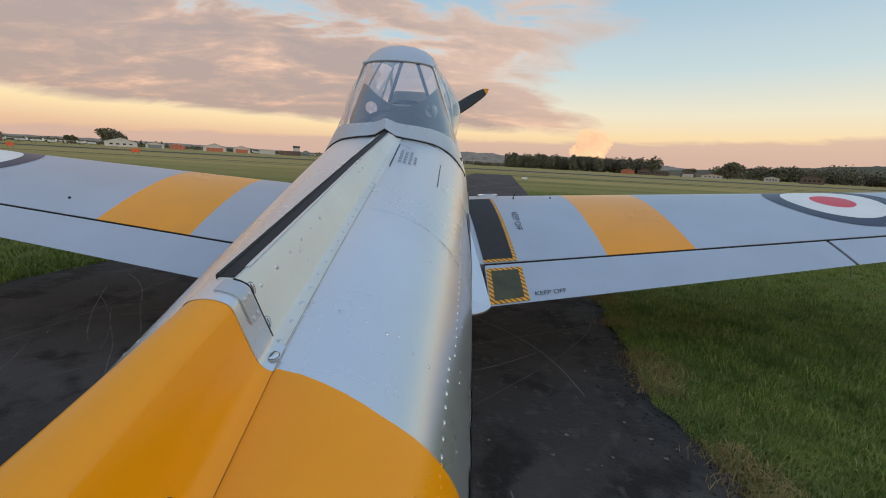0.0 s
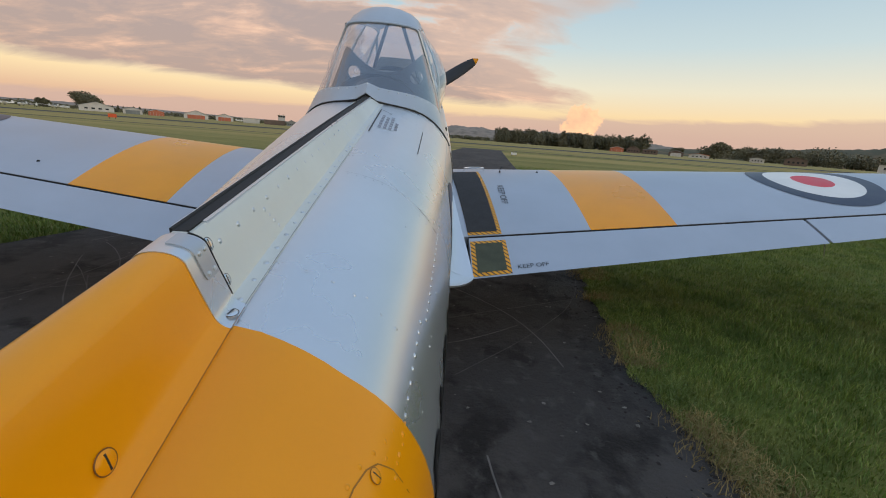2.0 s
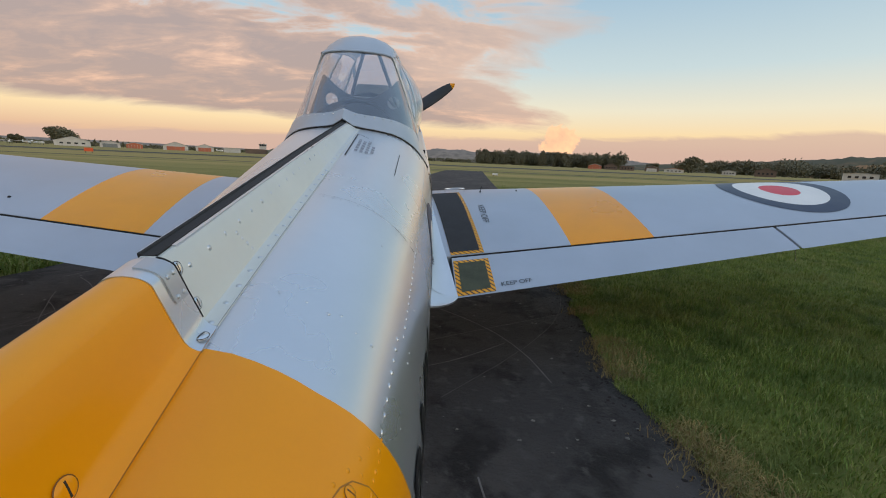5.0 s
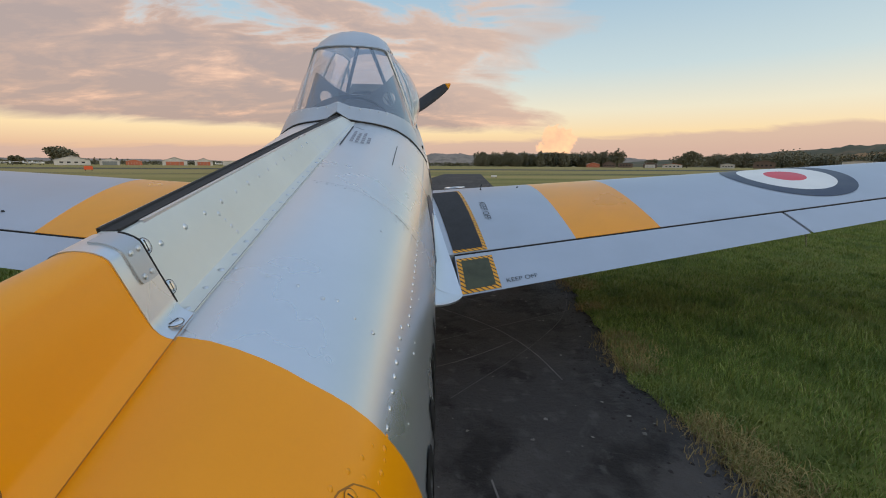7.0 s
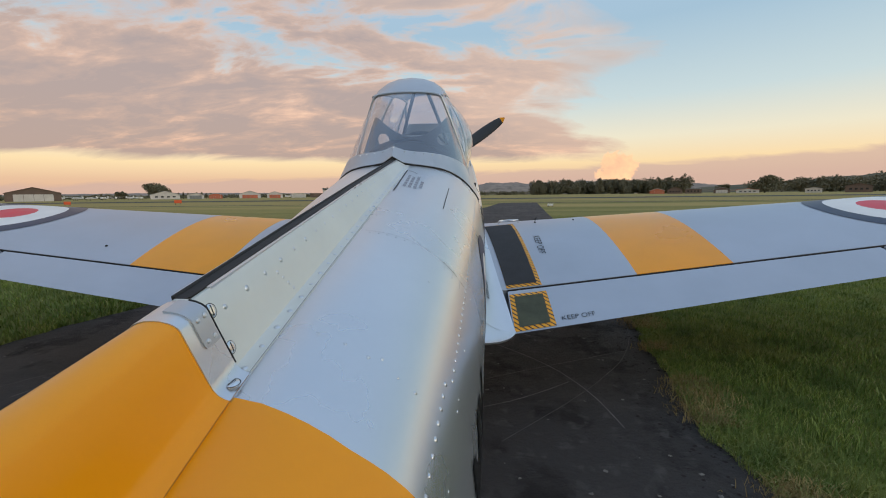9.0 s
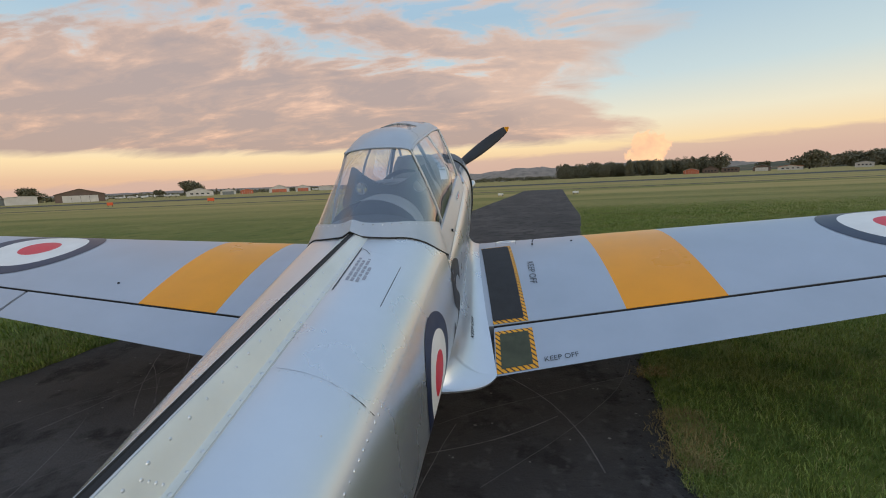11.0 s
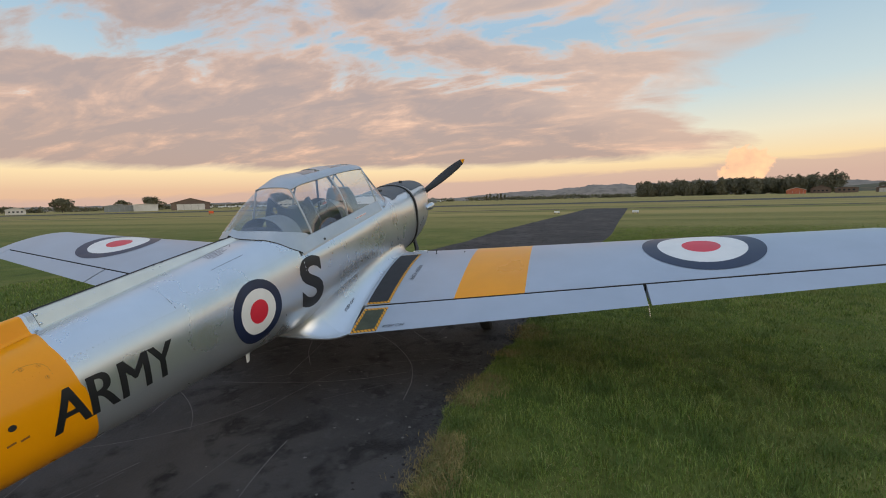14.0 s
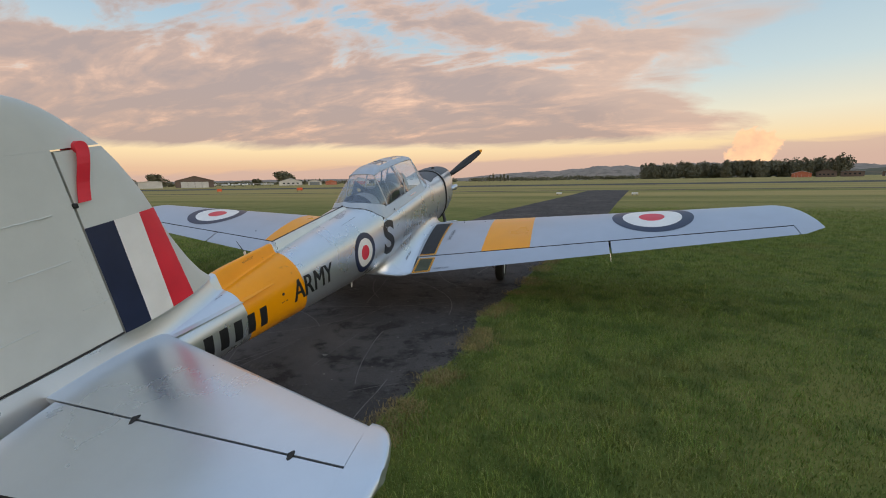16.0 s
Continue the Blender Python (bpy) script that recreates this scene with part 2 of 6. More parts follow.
TURF = turf_material()
BLADE = bpy.data.materials.new("grass_blades")
BLADE.use_nodes = True
_t = BLADE.node_tree
_g = _t.nodes.new("ShaderNodeNewGeometry").outputs["Random Per Island"]
_p = noised(_t, _t.nodes.new("ShaderNodeTexCoord").outputs["Object"], 0.9, 4)
_c = ramp(_t, _g, [(0.0, (0.095, 0.155, 0.020)), (0.55, (0.165, 0.230, 0.032)), (0.9, (0.27, 0.31, 0.06)), (1.0, (0.33, 0.28, 0.11))])
_c = mixed(_t, ramp(_t, _p, [(0.50, 0.0), (0.72, 0.75)]), _c, (0.20, 0.18, 0.05))
_q = noised(_t, _t.nodes.new("ShaderNodeTexCoord").outputs["Object"], 3.2, 3)
_c = mixed(_t, ramp(_t, _q, [(0.46, 0.0), (0.66, 0.8)]), _c, (0.072, 0.120, 0.016))
_t.links.new(_c, _t.nodes["Principled BSDF"].inputs["Base Color"])
_t.nodes["Principled BSDF"].inputs["Roughness"].default_value = 0.7
STRAW = material("dry_straw", (0.35, 0.26, 0.10), 0.9, 0.0, 0.25, 5, 60, 0.0)


# ---- mesh helpers ----
def link_mesh(name, bm, mats, parent=None, smooth=True, recalc=True):
    if recalc:
        bmesh.ops.recalc_face_normals(bm, faces=bm.faces)
    me = bpy.data.meshes.new(name)
    bm.to_mesh(me)
    bm.free()
    for mt in mats if isinstance(mats, (list, tuple)) else [mats]:
        me.materials.append(mt)
    for p in me.polygons:
        p.use_smooth = smooth
    if smooth:
        me.set_sharp_from_angle(angle=radians(38))
    ob = new(name, me)
    if parent:
        ob.parent = parent
    return ob


def part(name, bm, mats, parent, label="", smooth=True, recalc=True):
    ob = link_mesh(name, bm, mats, parent, smooth, recalc)
    if label:
        ob["label"] = label
    return ob


def loft(bm, rings, closed=True, caps=True, mat_of=None):
    """Skin rings of equal length. mat_of(i): the material of the strip after ring i."""
    vs = [[bm.verts.new(p) for p in r] for r in rings]
    n = len(vs[0])
    for i in range(len(vs) - 1):
        for j in range(n if closed else n - 1):
            k = (j + 1) % n
            quad = [vs[i][j], vs[i][k], vs[i + 1][k], vs[i + 1][j]]
            co = {tuple(round(c, 6) for c in v.co) for v in quad}
            if len(co) < 3:
                continue
            f = bm.faces.new(quad)
            if mat_of:
                f.material_index = mat_of(i)
    if caps and closed:
        for r in (vs[0], vs[-1]):                 # on corners of their own, so that the skin shades smoothly up to its end
            try:
                bm.faces.new([bm.verts.new(v.co) for v in r])
            except ValueError:
                pass
    return vs


def tube(bm, pts, radius, sides=8, flat=1.0):
    """A bar along points; flat squeezes it along its second axis."""
    rings = []
    pts = [Vector(p) for p in pts]
    for i, p in enumerate(pts):
        d = (pts[min(i + 1, len(pts) - 1)] - pts[max(i - 1, 0)]).normalized()
        a = d.orthogonal().normalized() if abs(d.z) > 0.99 else d.cross(Vector((0, 0, 1))).normalized()
        b = d.cross(a)
        r = radius[i] if isinstance(radius, (list, tuple)) else radius
        rings.append([p + a * math.cos(2 * math.pi * k / sides) * r + b * math.sin(2 * math.pi * k / sides) * r * flat for k in range(sides)])
    loft(bm, rings)
    return bm


def box(bm, c, s, rz=0.0, bevel=0.0):
    g = bmesh.ops.create_cube(bm, size=1.0, matrix=pose(*c, 0, 0, rz) @ Matrix.Diagonal((*s, 1)))
    if bevel:
        es = list({e for v in g["verts"] for e in v.link_edges})
        bmesh.ops.bevel(bm, geom=es, offset=bevel, segments=2, affect="EDGES", profile=0.5)
    return bm


def interp(x, table, col):
    xs = [r[0] for r in table]
    return float(np.interp(x, xs, [r[col] for r in table]))


def smoothcurve(x, table, col):
    """Catmull-Rom through a table of rows."""
    xs = [r[0] for r in table]
    if x <= xs[0]:
        return table[0][col]
    if x >= xs[-1]:
        return table[-1][col]
    i = max(k for k in range(len(xs)) if xs[k] <= x)
    i = min(i, len(xs) - 2)
    p0, p1, p2, p3 = (table[min(max(k, 0), len(xs) - 1)][col] for k in (i - 1, i, i + 1, i + 2))
    x0, x3 = xs[max(i - 1, 0)], xs[min(i + 2, len(xs) - 1)]
    h = xs[i + 1] - xs[i]
    m1 = (p2 - p0) / (xs[i + 1] - x0) * h
    m2 = (p3 - p1) / (x3 - xs[i]) * h
    u = (x - xs[i]) / h
    return (2 * u**3 - 3 * u**2 + 1) * p1 + (u**3 - 2 * u**2 + u) * m1 + (-2 * u**3 + 3 * u**2) * p2 + (u**3 - u**2) * m2


# ---- ground ----
def road_edge_left(y):
    return float(np.interp(y, [-30, 0, 2, 13, 17, 25, 41, 60], [-8.0, -4.0, -3.6, -1.2, -0.9, 0.45, 3.2, 6.3])) + 0.10 * noise.noise((0.0, y * 0.8, 1.0)) + 0.05 * noise.noise((3.0, y * 4.0, 1.0))


def road_edge_right(y):
    base = float(np.interp(y, [-40, -1.9, -1.4, -1.1, -0.8, -0.2, 0.6, 0.9, 1.45, 2.0, 2.9, 3.3, 10, 16, 25, 41, 60], [-3.8, 1.30, 1.36, 1.48, 1.58, 1.59, 1.60, 1.65, 1.79, 1.88, 2.0, 2.06, 3.1, 4.4, 5.8, 8.4, 11.5]))
    fade = 1.0 if abs(y) < 12 else 0.4
    return base + fade * (0.10 * noise.noise((7.0, y * 1.6, 2.0)) + 0.07 * noise.noise((9.0, y * 6.0, 2.0)))


def build_ground():
    bm = bmesh.new()
    bmesh.ops.create_grid(bm, x_segments=60, y_segments=60, size=3000.0)
    tagged(link_mesh("ground", bm, TURF), "flat airfield turf with dry mown strips", "ground", kind="structure")
    bm = bmesh.new()
    rows = [-30 + 0.5 * i for i in range(40)] + [-10 + 0.06 * i for i in range(334)] + [10.04 + 0.4 * i for i in range(116)]
    vs = []
    for y in rows:
        a, b = road_edge_left(y), road_edge_right(y)
        vs.append([bm.verts.new((a + (b - a) * k / 14, y, 0.006 + 0.012 * math.sin(math.pi * k / 14))) for k in range(15)])
    for r, s in zip(vs, vs[1:]):
        for k in range(14):
            bm.faces.new((r[k], r[k + 1], s[k + 1], s[k]))
    tagged(link_mesh("road", bm, TARMAC), "dark worn tarmac taxiway with ragged grassy edges", "taxiway", kind="structure")
    for y0, y1, lab in ((104.0, 132.0, "dark tarmac runway across the airfield"), (56.0, 58.5, "narrow dark tarmac track across the field")):
        bm = bmesh.new()
        n = 60
        vs = [[bm.verts.new((-900 + 1800 * i / n, y + (-900 + 1800 * i / n) * 0.05, 0.01)) for y in (y0, y1)] for i in range(n + 1)]
        for r, s in zip(vs, vs[1:]):
            bm.faces.new((r[0], s[0], s[1], r[1]))
        tagged(link_mesh("road", bm, TARMAC), lab, "runway", kind="structure")


build_ground()


# ---- the aircraft: own axes, x to starboard, y to the nose, z up, origin at the rear of the canopy ----
aircraft = new("training_aircraft")
aircraft.matrix_world = pose(0, 0, 1.37, 11.5, 0, 0)
tagged(aircraft, "silver two-seat trainer aeroplane with yellow bands and roundels parked on tarmac", "aeroplane")

# station, half width, top, bottom, height of the widest place
HULL = [(-3.42, 0.035, -0.20, -0.36, -0.27), (-3.0, 0.10, -0.17, -0.45, -0.30), (-2.5, 0.165, -0.145, -0.50, -0.33), (-2.0, 0.215, -0.105, -0.56, -0.36),
        (-1.3, 0.270, -0.068, -0.66, -0.40), (-0.6, 0.325, -0.038, -0.765, -0.43), (0.0, 0.360, -0.014, -0.855, -0.45), (0.30, 0.374, -0.006, -0.91, -0.46)]
NOSE = [(0.30, 0.374, -0.17, -0.91, -0.46), (0.7, 0.385, -0.185, -0.97, -0.46), (1.3, 0.39, -0.185, -1.03, -0.48), (1.95, 0.385, -0.17, -1.05, -0.5), (2.3, 0.38, -0.145, -1.06, -0.52),
        (3.0, 0.37, -0.15, -1.06, -0.54), (3.5, 0.335, -0.175, -1.02, -0.55), (3.85, 0.27, -0.23, -0.93, -0.55), (4.02, 0.18, -0.34, -0.76, -0.55)]


def upper_power(y, table, n):
    """How square the upper half of the hull is: boxy under the canopy sills."""
    return n if table is HULL else float(np.interp(y, [0.3, 1.9, 2.5, 3.0], [4.2, 4.2, 2.7, 2.5]))


def hull_ring(y, table=HULL, n=2.5, count=72, grow=0.0):
    w, zt, zb, zc = (smoothcurve(y, table, k) for k in (1, 2, 3, 4))
    nt = upper_power(y, table, n)
    ring = []
    for k in range(count):
        a = 2 * math.pi * k / count
        cx, sz = math.cos(a), math.sin(a)
        h = (zt - zc) if sz >= 0 else (zc - zb)
        e = 2 / (nt if sz >= 0 else n)
        ring.append((math.copysign(abs(cx) ** e, cx) * (w + grow), y, zc + math.copysign(abs(sz) ** e, sz) * (h + grow)))
    return ring


def hull_x(y, z, table=HULL, n=2.5):
    """Half width of the hull at station y and height z."""
    w, zt, zb, zc = (smoothcurve(y, table, k) for k in (1, 2, 3, 4))
    u = (z - zc) / (zt - zc) if z >= zc else (zc - z) / (zc - zb)
    if z >= zc:
        n = upper_power(y, table, n)
    return w * max(0.0, 1 - min(1.0, abs(u)) ** n) ** (1 / n)


def hull_z(y, x, table=HULL, n=2.5):
    w, zt, zb, zc = (smoothcurve(y, table, k) for k in (1, 2, 3, 4))
    return zc + (zt - zc) * max(0.0, 1 - min(1.0, abs(x) / w) ** n) ** (1 / n)


BAND_REAR, BAND_FRONT = -1.935, -1.293


def build_hull():
    bm = bmesh.new()
    ys = sorted(set([-3.42, -3.3, -3.15, -3.0, -2.75, -2.5, -2.25, BAND_REAR, -1.8, -1.6, -1.45, BAND_FRONT] + [-1.2 + 0.15 * i for i in range(11)]))
    # the front edge of the band bows back a little over the shoulders
    bow = lambda r: [(x, BAND_FRONT + 0.018 - 0.028 * min(1.0, max(0.0, (abs(x) - 0.05) / 0.11)) if z > -0.3 else y, z) for x, y, z in r]
    loft(bm, [bow(hull_ring(y)) if y == BAND_FRONT else hull_ring(y) for y in ys], mat_of=lambda i: 1 if BAND_REAR <= ys[i] < BAND_FRONT - 1e-6 else 0)
    part("rear_fuselage", bm, [SILVER, YELLOW], aircraft, "silver painted rear fuselage with a broad yellow band")
    bm = bmesh.new()
    ys = [0.30 + 0.1 * i for i in range(28)]
    loft(bm, [hull_ring(y, NOSE) for y in ys])
    part("front_fuselage", bm, [SILVER], aircraft)
    bm = bmesh.new()
    ys = [3.03, 3.06, 3.2, 3.4, 3.6, 3.75, 3.85, 3.93, 3.98, 4.02]
    loft(bm, [hull_ring(y, NOSE, grow=0.012 if y > 3.04 else 0.018) for y in ys])
    part("engine_cowl", bm, [SILVER], aircraft)
    bm = bmesh.new()
    ys = [2.985, 3.035]
    loft(bm, [hull_ring(y, NOSE, grow=0.016) for y in ys])
    part("cowl_seal", bm, [RUBBER], aircraft, "black rubber seal behind the cowling")


build_hull()


# wing: leading edge, trailing edge, hinge line and heights along the span
def wing_le(x):
    if x <= 4.90:
        return 2.55 - 0.095 * x
    u = min(1.0, (x - 4.90) / 0.335)
    return 1.24 + (2.0845 - 1.24) * max(0.0, 1 - u**3.0) ** (1 / 3.4)


def wing_te(x):
    return 0.377 + 0.134 * x + (0.0 if x < 5.0 else (x - 5.0) / 0.235 * 0.13)


def wing_hinge(x):
    return 0.80 + 0.088 * x


def thickness(s):
    s = min(max(s, 0.0), 1.0)
    return 5 * 0.1452 * (0.2969 * math.sqrt(s) - 0.1260 * s - 0.3516 * s**2 + 0.2843 * s**3 - 0.1036 * s**4)


def wing_z(x, y, top=True):
    le, te = wing_le(x), wing_te(x)
    c = max(le - te, 1e-4)
    s = min(max((le - y) / c, 0.0), 1.0)
    line = -1.0768 + 0.1002 * x + (1 - s) * c * 0.0045
    camber = 0.0212 * 4 * s * (1 - s)
    t = thickness(s)
    return line + c * (camber + (t if top else -t))


def airfoil_ring(x, s0, s1, n=18, z_of=wing_z):
    """A closed section of the wing from the share s0 of the chord to s1."""
    le, te = wing_le(x), wing_te(x)
    c = max(le - te, 1e-4)
    ss = [s0 + (s1 - s0) * (1 - math.cos(math.pi / 2 * k / n) if s0 == 0 else k / n) for k in range(n + 1)]
    up = [(x, le - s * c, z_of(x, le - s * c, True)) for s in ss]
    dn = [(x, le - s * c, z_of(x, le - s * c, False)) for s in reversed(ss)]
    return up + dn


def flipped(ring, side):
    return [(p[0] * side, p[1], p[2]) for p in ring]


def build_wing(side):
    name = "starboard_wing" if side > 0 else "port_wing"
    xs = sorted(set([0.2, 0.4, 0.6, 0.8, 1.0, 1.2, 1.405, 1.7, 2.035] + [2.3 + 0.3 * i for i in range(9)] + [4.95]))
    share = lambda x, y: (wing_le(x) - y) / max(wing_le(x) - wing_te(x), 1e-4)
    bm = bmesh.new()
    loft(bm, [flipped(airfoil_ring(x, 0.0, share(x, wing_hinge(x))), side) for x in xs], mat_of=lambda i: 1 if 1.40 < xs[i] < 2.03 else 0)
    wing = part(name, bm, [SILVER_WING, YELLOW], aircraft, "silver wing with a yellow band")
    bm = bmesh.new()
    tips = [4.95, 5.0, 5.05, 5.1, 5.14, 5.17, 5.195, 5.213, 5.225, 5.231, 5.234, 5.2348]
    loft(bm, [flipped(airfoil_ring(x, 0.0, 1.0), side) for x in tips])
    part("wing_tip", bm, SILVER_WING, wing)
    for nm, a, b in (("flap", 0.56, 2.985), ("aileron", 3.01, 4.94)):
        bm = bmesh.new()
        n = 9
        loft(bm, [flipped(airfoil_ring(x, share(x, wing_hinge(x) - 0.022), 1.0, 8), side) for x in [a + (b - a) * i / n for i in range(n + 1)]])
        part(nm, bm, SILVER_WING, wing)
    # dark gap behind the spar
    bm = bmesh.new()
    rings = []
    for x in (0.56, 2.0, 3.0, 4.0, 4.95):
        y = wing_hinge(x)
        zt, zb = wing_z(x, y, True), wing_z(x, y, False) + 0.006
        rings.append([(x * side, y - 0.002, zt - 0.002), (x * side, y - 0.006, zt - 0.003), (x * side, y - 0.010, zt - 0.02), (x * side, y - 0.022, zt - 0.022), (x * side, y - 0.022, zb), (x * side, y - 0.002, zb)])
    loft(bm, rings)
    part("hinge_seal", bm, RUBBER, wing, "dark gap seal along the hinge", smooth=False)
    return wing


wings = {s: build_wing(s) for s in (1, -1)}


FILLET = [(2.70, -0.97, 0.385, 2.70), (2.4, -0.80, 0.44, 2.40), (2.0, -0.72, 0.458, 2.00), (1.5, -0.68, 0.475, 1.50), (1.0, -0.69, 0.51, 1.00), (0.72, -0.715, 0.54, 0.72), (0.52, -0.745, 0.56, 0.52),
          (0.42, -0.77, 0.567, 0.445), (0.36, -0.79, 0.53, 0.365), (0.30, -0.82, 0.46, 0.295), (0.25, -0.865, 0.37, 0.245), (0.21, -0.925, 0.27, 0.205)]


def fillet_at(v, u):
    """A point of the wing root fairing: v runs from nose to tail (0 to 1), u from fuselage to wing."""
    rows = [(i / (len(FILLET) - 1), *r) for i, r in enumerate(FILLET)]
    yi, zi, xo, yo = (smoothcurve(v, rows, k) for k in (1, 2, 3, 4))
    xi = hull_x(yi, zi, NOSE if yi > 0.3 else HULL) - 0.004
    te = wing_te(xo)
    zo = wing_z(xo, yo, True) + 0.004 if yo >= te else -1.0 + 0.075 * (0.56 - xo) / 0.3
    xo = max(xo, xi + 0.002)
    return Vector((xi + (xo - xi) * (1 - math.cos(u * math.pi / 2)), yi + (yo - yi) * u, zi + (zo - zi) * math.sin(u * math.pi / 2)))


def build_fillet(side):
    """The flared fairing where the wing meets the fuselage."""
    rings = []
    for i in range(56):
        pts = [fillet_at(i / 55, k / 10) for k in range(11)]
        under = [p + Vector((-0.010 if k < 10 else -0.002, 0, -0.010)) for k, p in enumerate(pts)][::-1]
        rings.append([(p.x * side, p.y, p.z) for p in pts + under])
    bm = bmesh.new()
    loft(bm, rings)
    part("wing_root_fairing", bm, SILVER, aircraft)


build_fillet(1)
build_fillet(-1)


# ---- tail ----
FIN_LE = [(-0.10, -1.90), (0.0, -1.95), (0.10, -2.03), (0.19, -2.08), (0.41, -2.17), (0.71, -2.255), (0.98, -2.385), (1.10, -2.50), (1.20, -2.61), (1.26, -2.74), (1.295, -2.93)]
RUD_TE = [(-0.28, -3.44), (0.0, -3.55), (0.3, -3.62), (0.6, -3.62), (0.9, -3.52), (1.1, -3.38), (1.22, -3.22), (1.285, -2.97)]
HINGE_Y = -2.655


def fin_half(z):
    return 0.052 * (1 - 0.35 * max(z, 0) / 1.28)


def fin_surface(y, z):
    le, te = smoothcurve(z, FIN_LE, 1), smoothcurve(z, RUD_TE, 1)
    s = min(max((y - le) / (te - le), 0.0), 1.0)
    f = 2.6 * math.sqrt(s) * (1 - s) + 0.35 * s * (1 - s) + 0.06 * (1 - s)
    return fin_half(z) * f


def build_fin():
    def section(z, a, b, n=12):
        ss = [a + (b - a) * (0.5 - 0.5 * math.cos(math.pi * k / n)) for k in range(n + 1)]
        return [(fin_surface(y, z), y, z) for y in ss] + [(-fin_surface(y, z), y, z) for y in reversed(ss)]
    bm = bmesh.new()
    zs = [-0.14, -0.05, 0.0, 0.05, 0.1, 0.2, 0.3, 0.4, 0.5, 0.6, 0.7, 0.8, 0.9, 0.992]
    loft(bm, [section(z, smoothcurve(z, FIN_LE, 1), HINGE_Y + 0.006) for z in zs])
    fin = part("fin", bm, SILVER_DULL, aircraft, "grey-silver fin with a red, white and blue flash")
    bm = bmesh.new()
    zs = [-0.012, 0.05, 0.15, 0.3, 0.45, 0.6, 0.75, 0.9, 1.0025]
    loft(bm, [section(z, HINGE_Y - 0.006, smoothcurve(z, RUD_TE, 1)) for z in zs])
    rud = part("rudder", bm, SILVER_DULL, aircraft, "fabric covered grey rudder with ribs and tape lines")
    bm = bmesh.new()
    zs = [1.003, 1.05, 1.1, 1.15, 1.2, 1.24, 1.265, 1.28, 1.2845]
    loft(bm, [section(z, smoothcurve(z, FIN_LE, 1), smoothcurve(z, RUD_TE, 1), 16) for z in zs])
    part("balance_horn", bm, SILVER_DULL, rud)
    bm = bmesh.new()
    for z, y0, y1 in ((0.703, -2.764, -2.965), (0.467, -2.764, -3.02), (0.202, -2.67, -2.80), (0.703, -3.10, -3.5), (0.467, -3.12, -3.5), (0.202, -3.0, -3.5)):
        pts = [(y0 + (y1 - y0) * i / 8, z + 0.0015 * math.sin(i * 2.3)) for i in range(9)]
        tube(bm, [(fin_surface(y, zz) + 0.001, y, zz) for y, zz in pts], 0.0045, 6, 0.6)
    part("rib_tape", bm, SILVER_DULL, rud)
    bm = bmesh.new()
    for i in range(26):
        z = 0.19 + 0.015 * i
        y = -2.695 - 0.012 * (i % 2)
        tube(bm, [(fin_surface(y, z) - 0.002, y, z), (fin_surface(y, z) + 0.0025, y, z)], [0.005, 0.003], 6)
    tagged(part("lacing_knots", bm, SILVER_DULL, rud), kind="stuff")
    bm = bmesh.new()
    tube(bm, [(fin_surface(-2.66 - 0.1 * k, 0.0), -2.66 - 0.1 * k, -0.016) for k in range(9)], 0.006, 6)
    part("rudder_gap", bm, RUBBER, rud)
    bm = bmesh.new()
    box(bm, (0.047, -2.652, 0.723), (0.022, 0.024, 0.026), 0, 0.005)
    part("hinge_lug", bm, RUBBER, fin)
    # silver fairing round the foot of the fin and along the tail cone
    bm = bmesh.new()
    rings = []
    for i in range(30):
        y = -1.96 - 1.44 * i / 29
        zf = float(np.interp(y, [-3.4, -3.0, -2.67, -2.5, -2.16, -2.05, -1.96], [-0.026, -0.026, -0.023, -0.034, -0.015, 0.004, 0.020]))
        xe = float(np.interp(y, [-3.4, -3.3, -3.0, -2.6, -2.2, -1.96], [0.035, 0.05, 0.085, 0.105, 0.105, 0.075]))
        ze = min(hull_z(y, min(xe, 0.97 * smoothcurve(y, HULL, 1))) - 0.004, zf - 0.03)
        xf = fin_surface(y, max(zf, 0.0)) + 0.003 if y > -3.35 else 0.012
        half = [(xf + (xe - xf) * (1 - math.cos(u * math.pi / 2)) ** 0.8, zf + (ze - zf) * math.sin(u * math.pi / 2) ** 1.2) for u in (0, 0.06, 0.15, 0.3, 0.45, 0.6, 0.75, 0.9, 1.0)]
        rings.append([(x, y, z) for x, z in half] + [(-x, y, z) for x, z in half[::-1]])
    loft(bm, rings)
    part("tail_fairing", bm, SILVER, aircraft, "dented silver fairing round the foot of the fin")
    bm = bmesh.new()
    tube(bm, [(0.0, HINGE_Y, -0.14), (0.0, HINGE_Y, 0.995)], 0.016, 8)
    part("hinge_line", bm, RUBBER, fin)
    # tail flash on both faces
    for side in (1, -1):
        for y0, y1, mat, nm in ((-2.652, -2.495, NAVY, "blue_flash"), (-2.495, -2.335, WHITE, "white_flash"), (-2.335, -2.17, RED, "red_flash")):
            bm = bmesh.new()
            vs = []
            for i in range(9):
                z = -0.03 + 0.63 * i / 8
                a, b = y0, y1
                if nm == "red_flash":
                    b = -2.165 - 0.05 * i / 8
                vs.append([bm.verts.new(((fin_surface(a + (b - a) * k / 6, z) + 0.0025) * side, a + (b - a) * k / 6, z)) for k in range(7)])
            for r, s in zip(vs, vs[1:]):
                for k in range(6):
                    bm.faces.new((r[k], r[k + 1], s[k + 1], s[k]))
            part(nm, bm, mat, fin, recalc=False)
    # red ribbon on the horn's lock
    bm = bmesh.new()
    rings = []
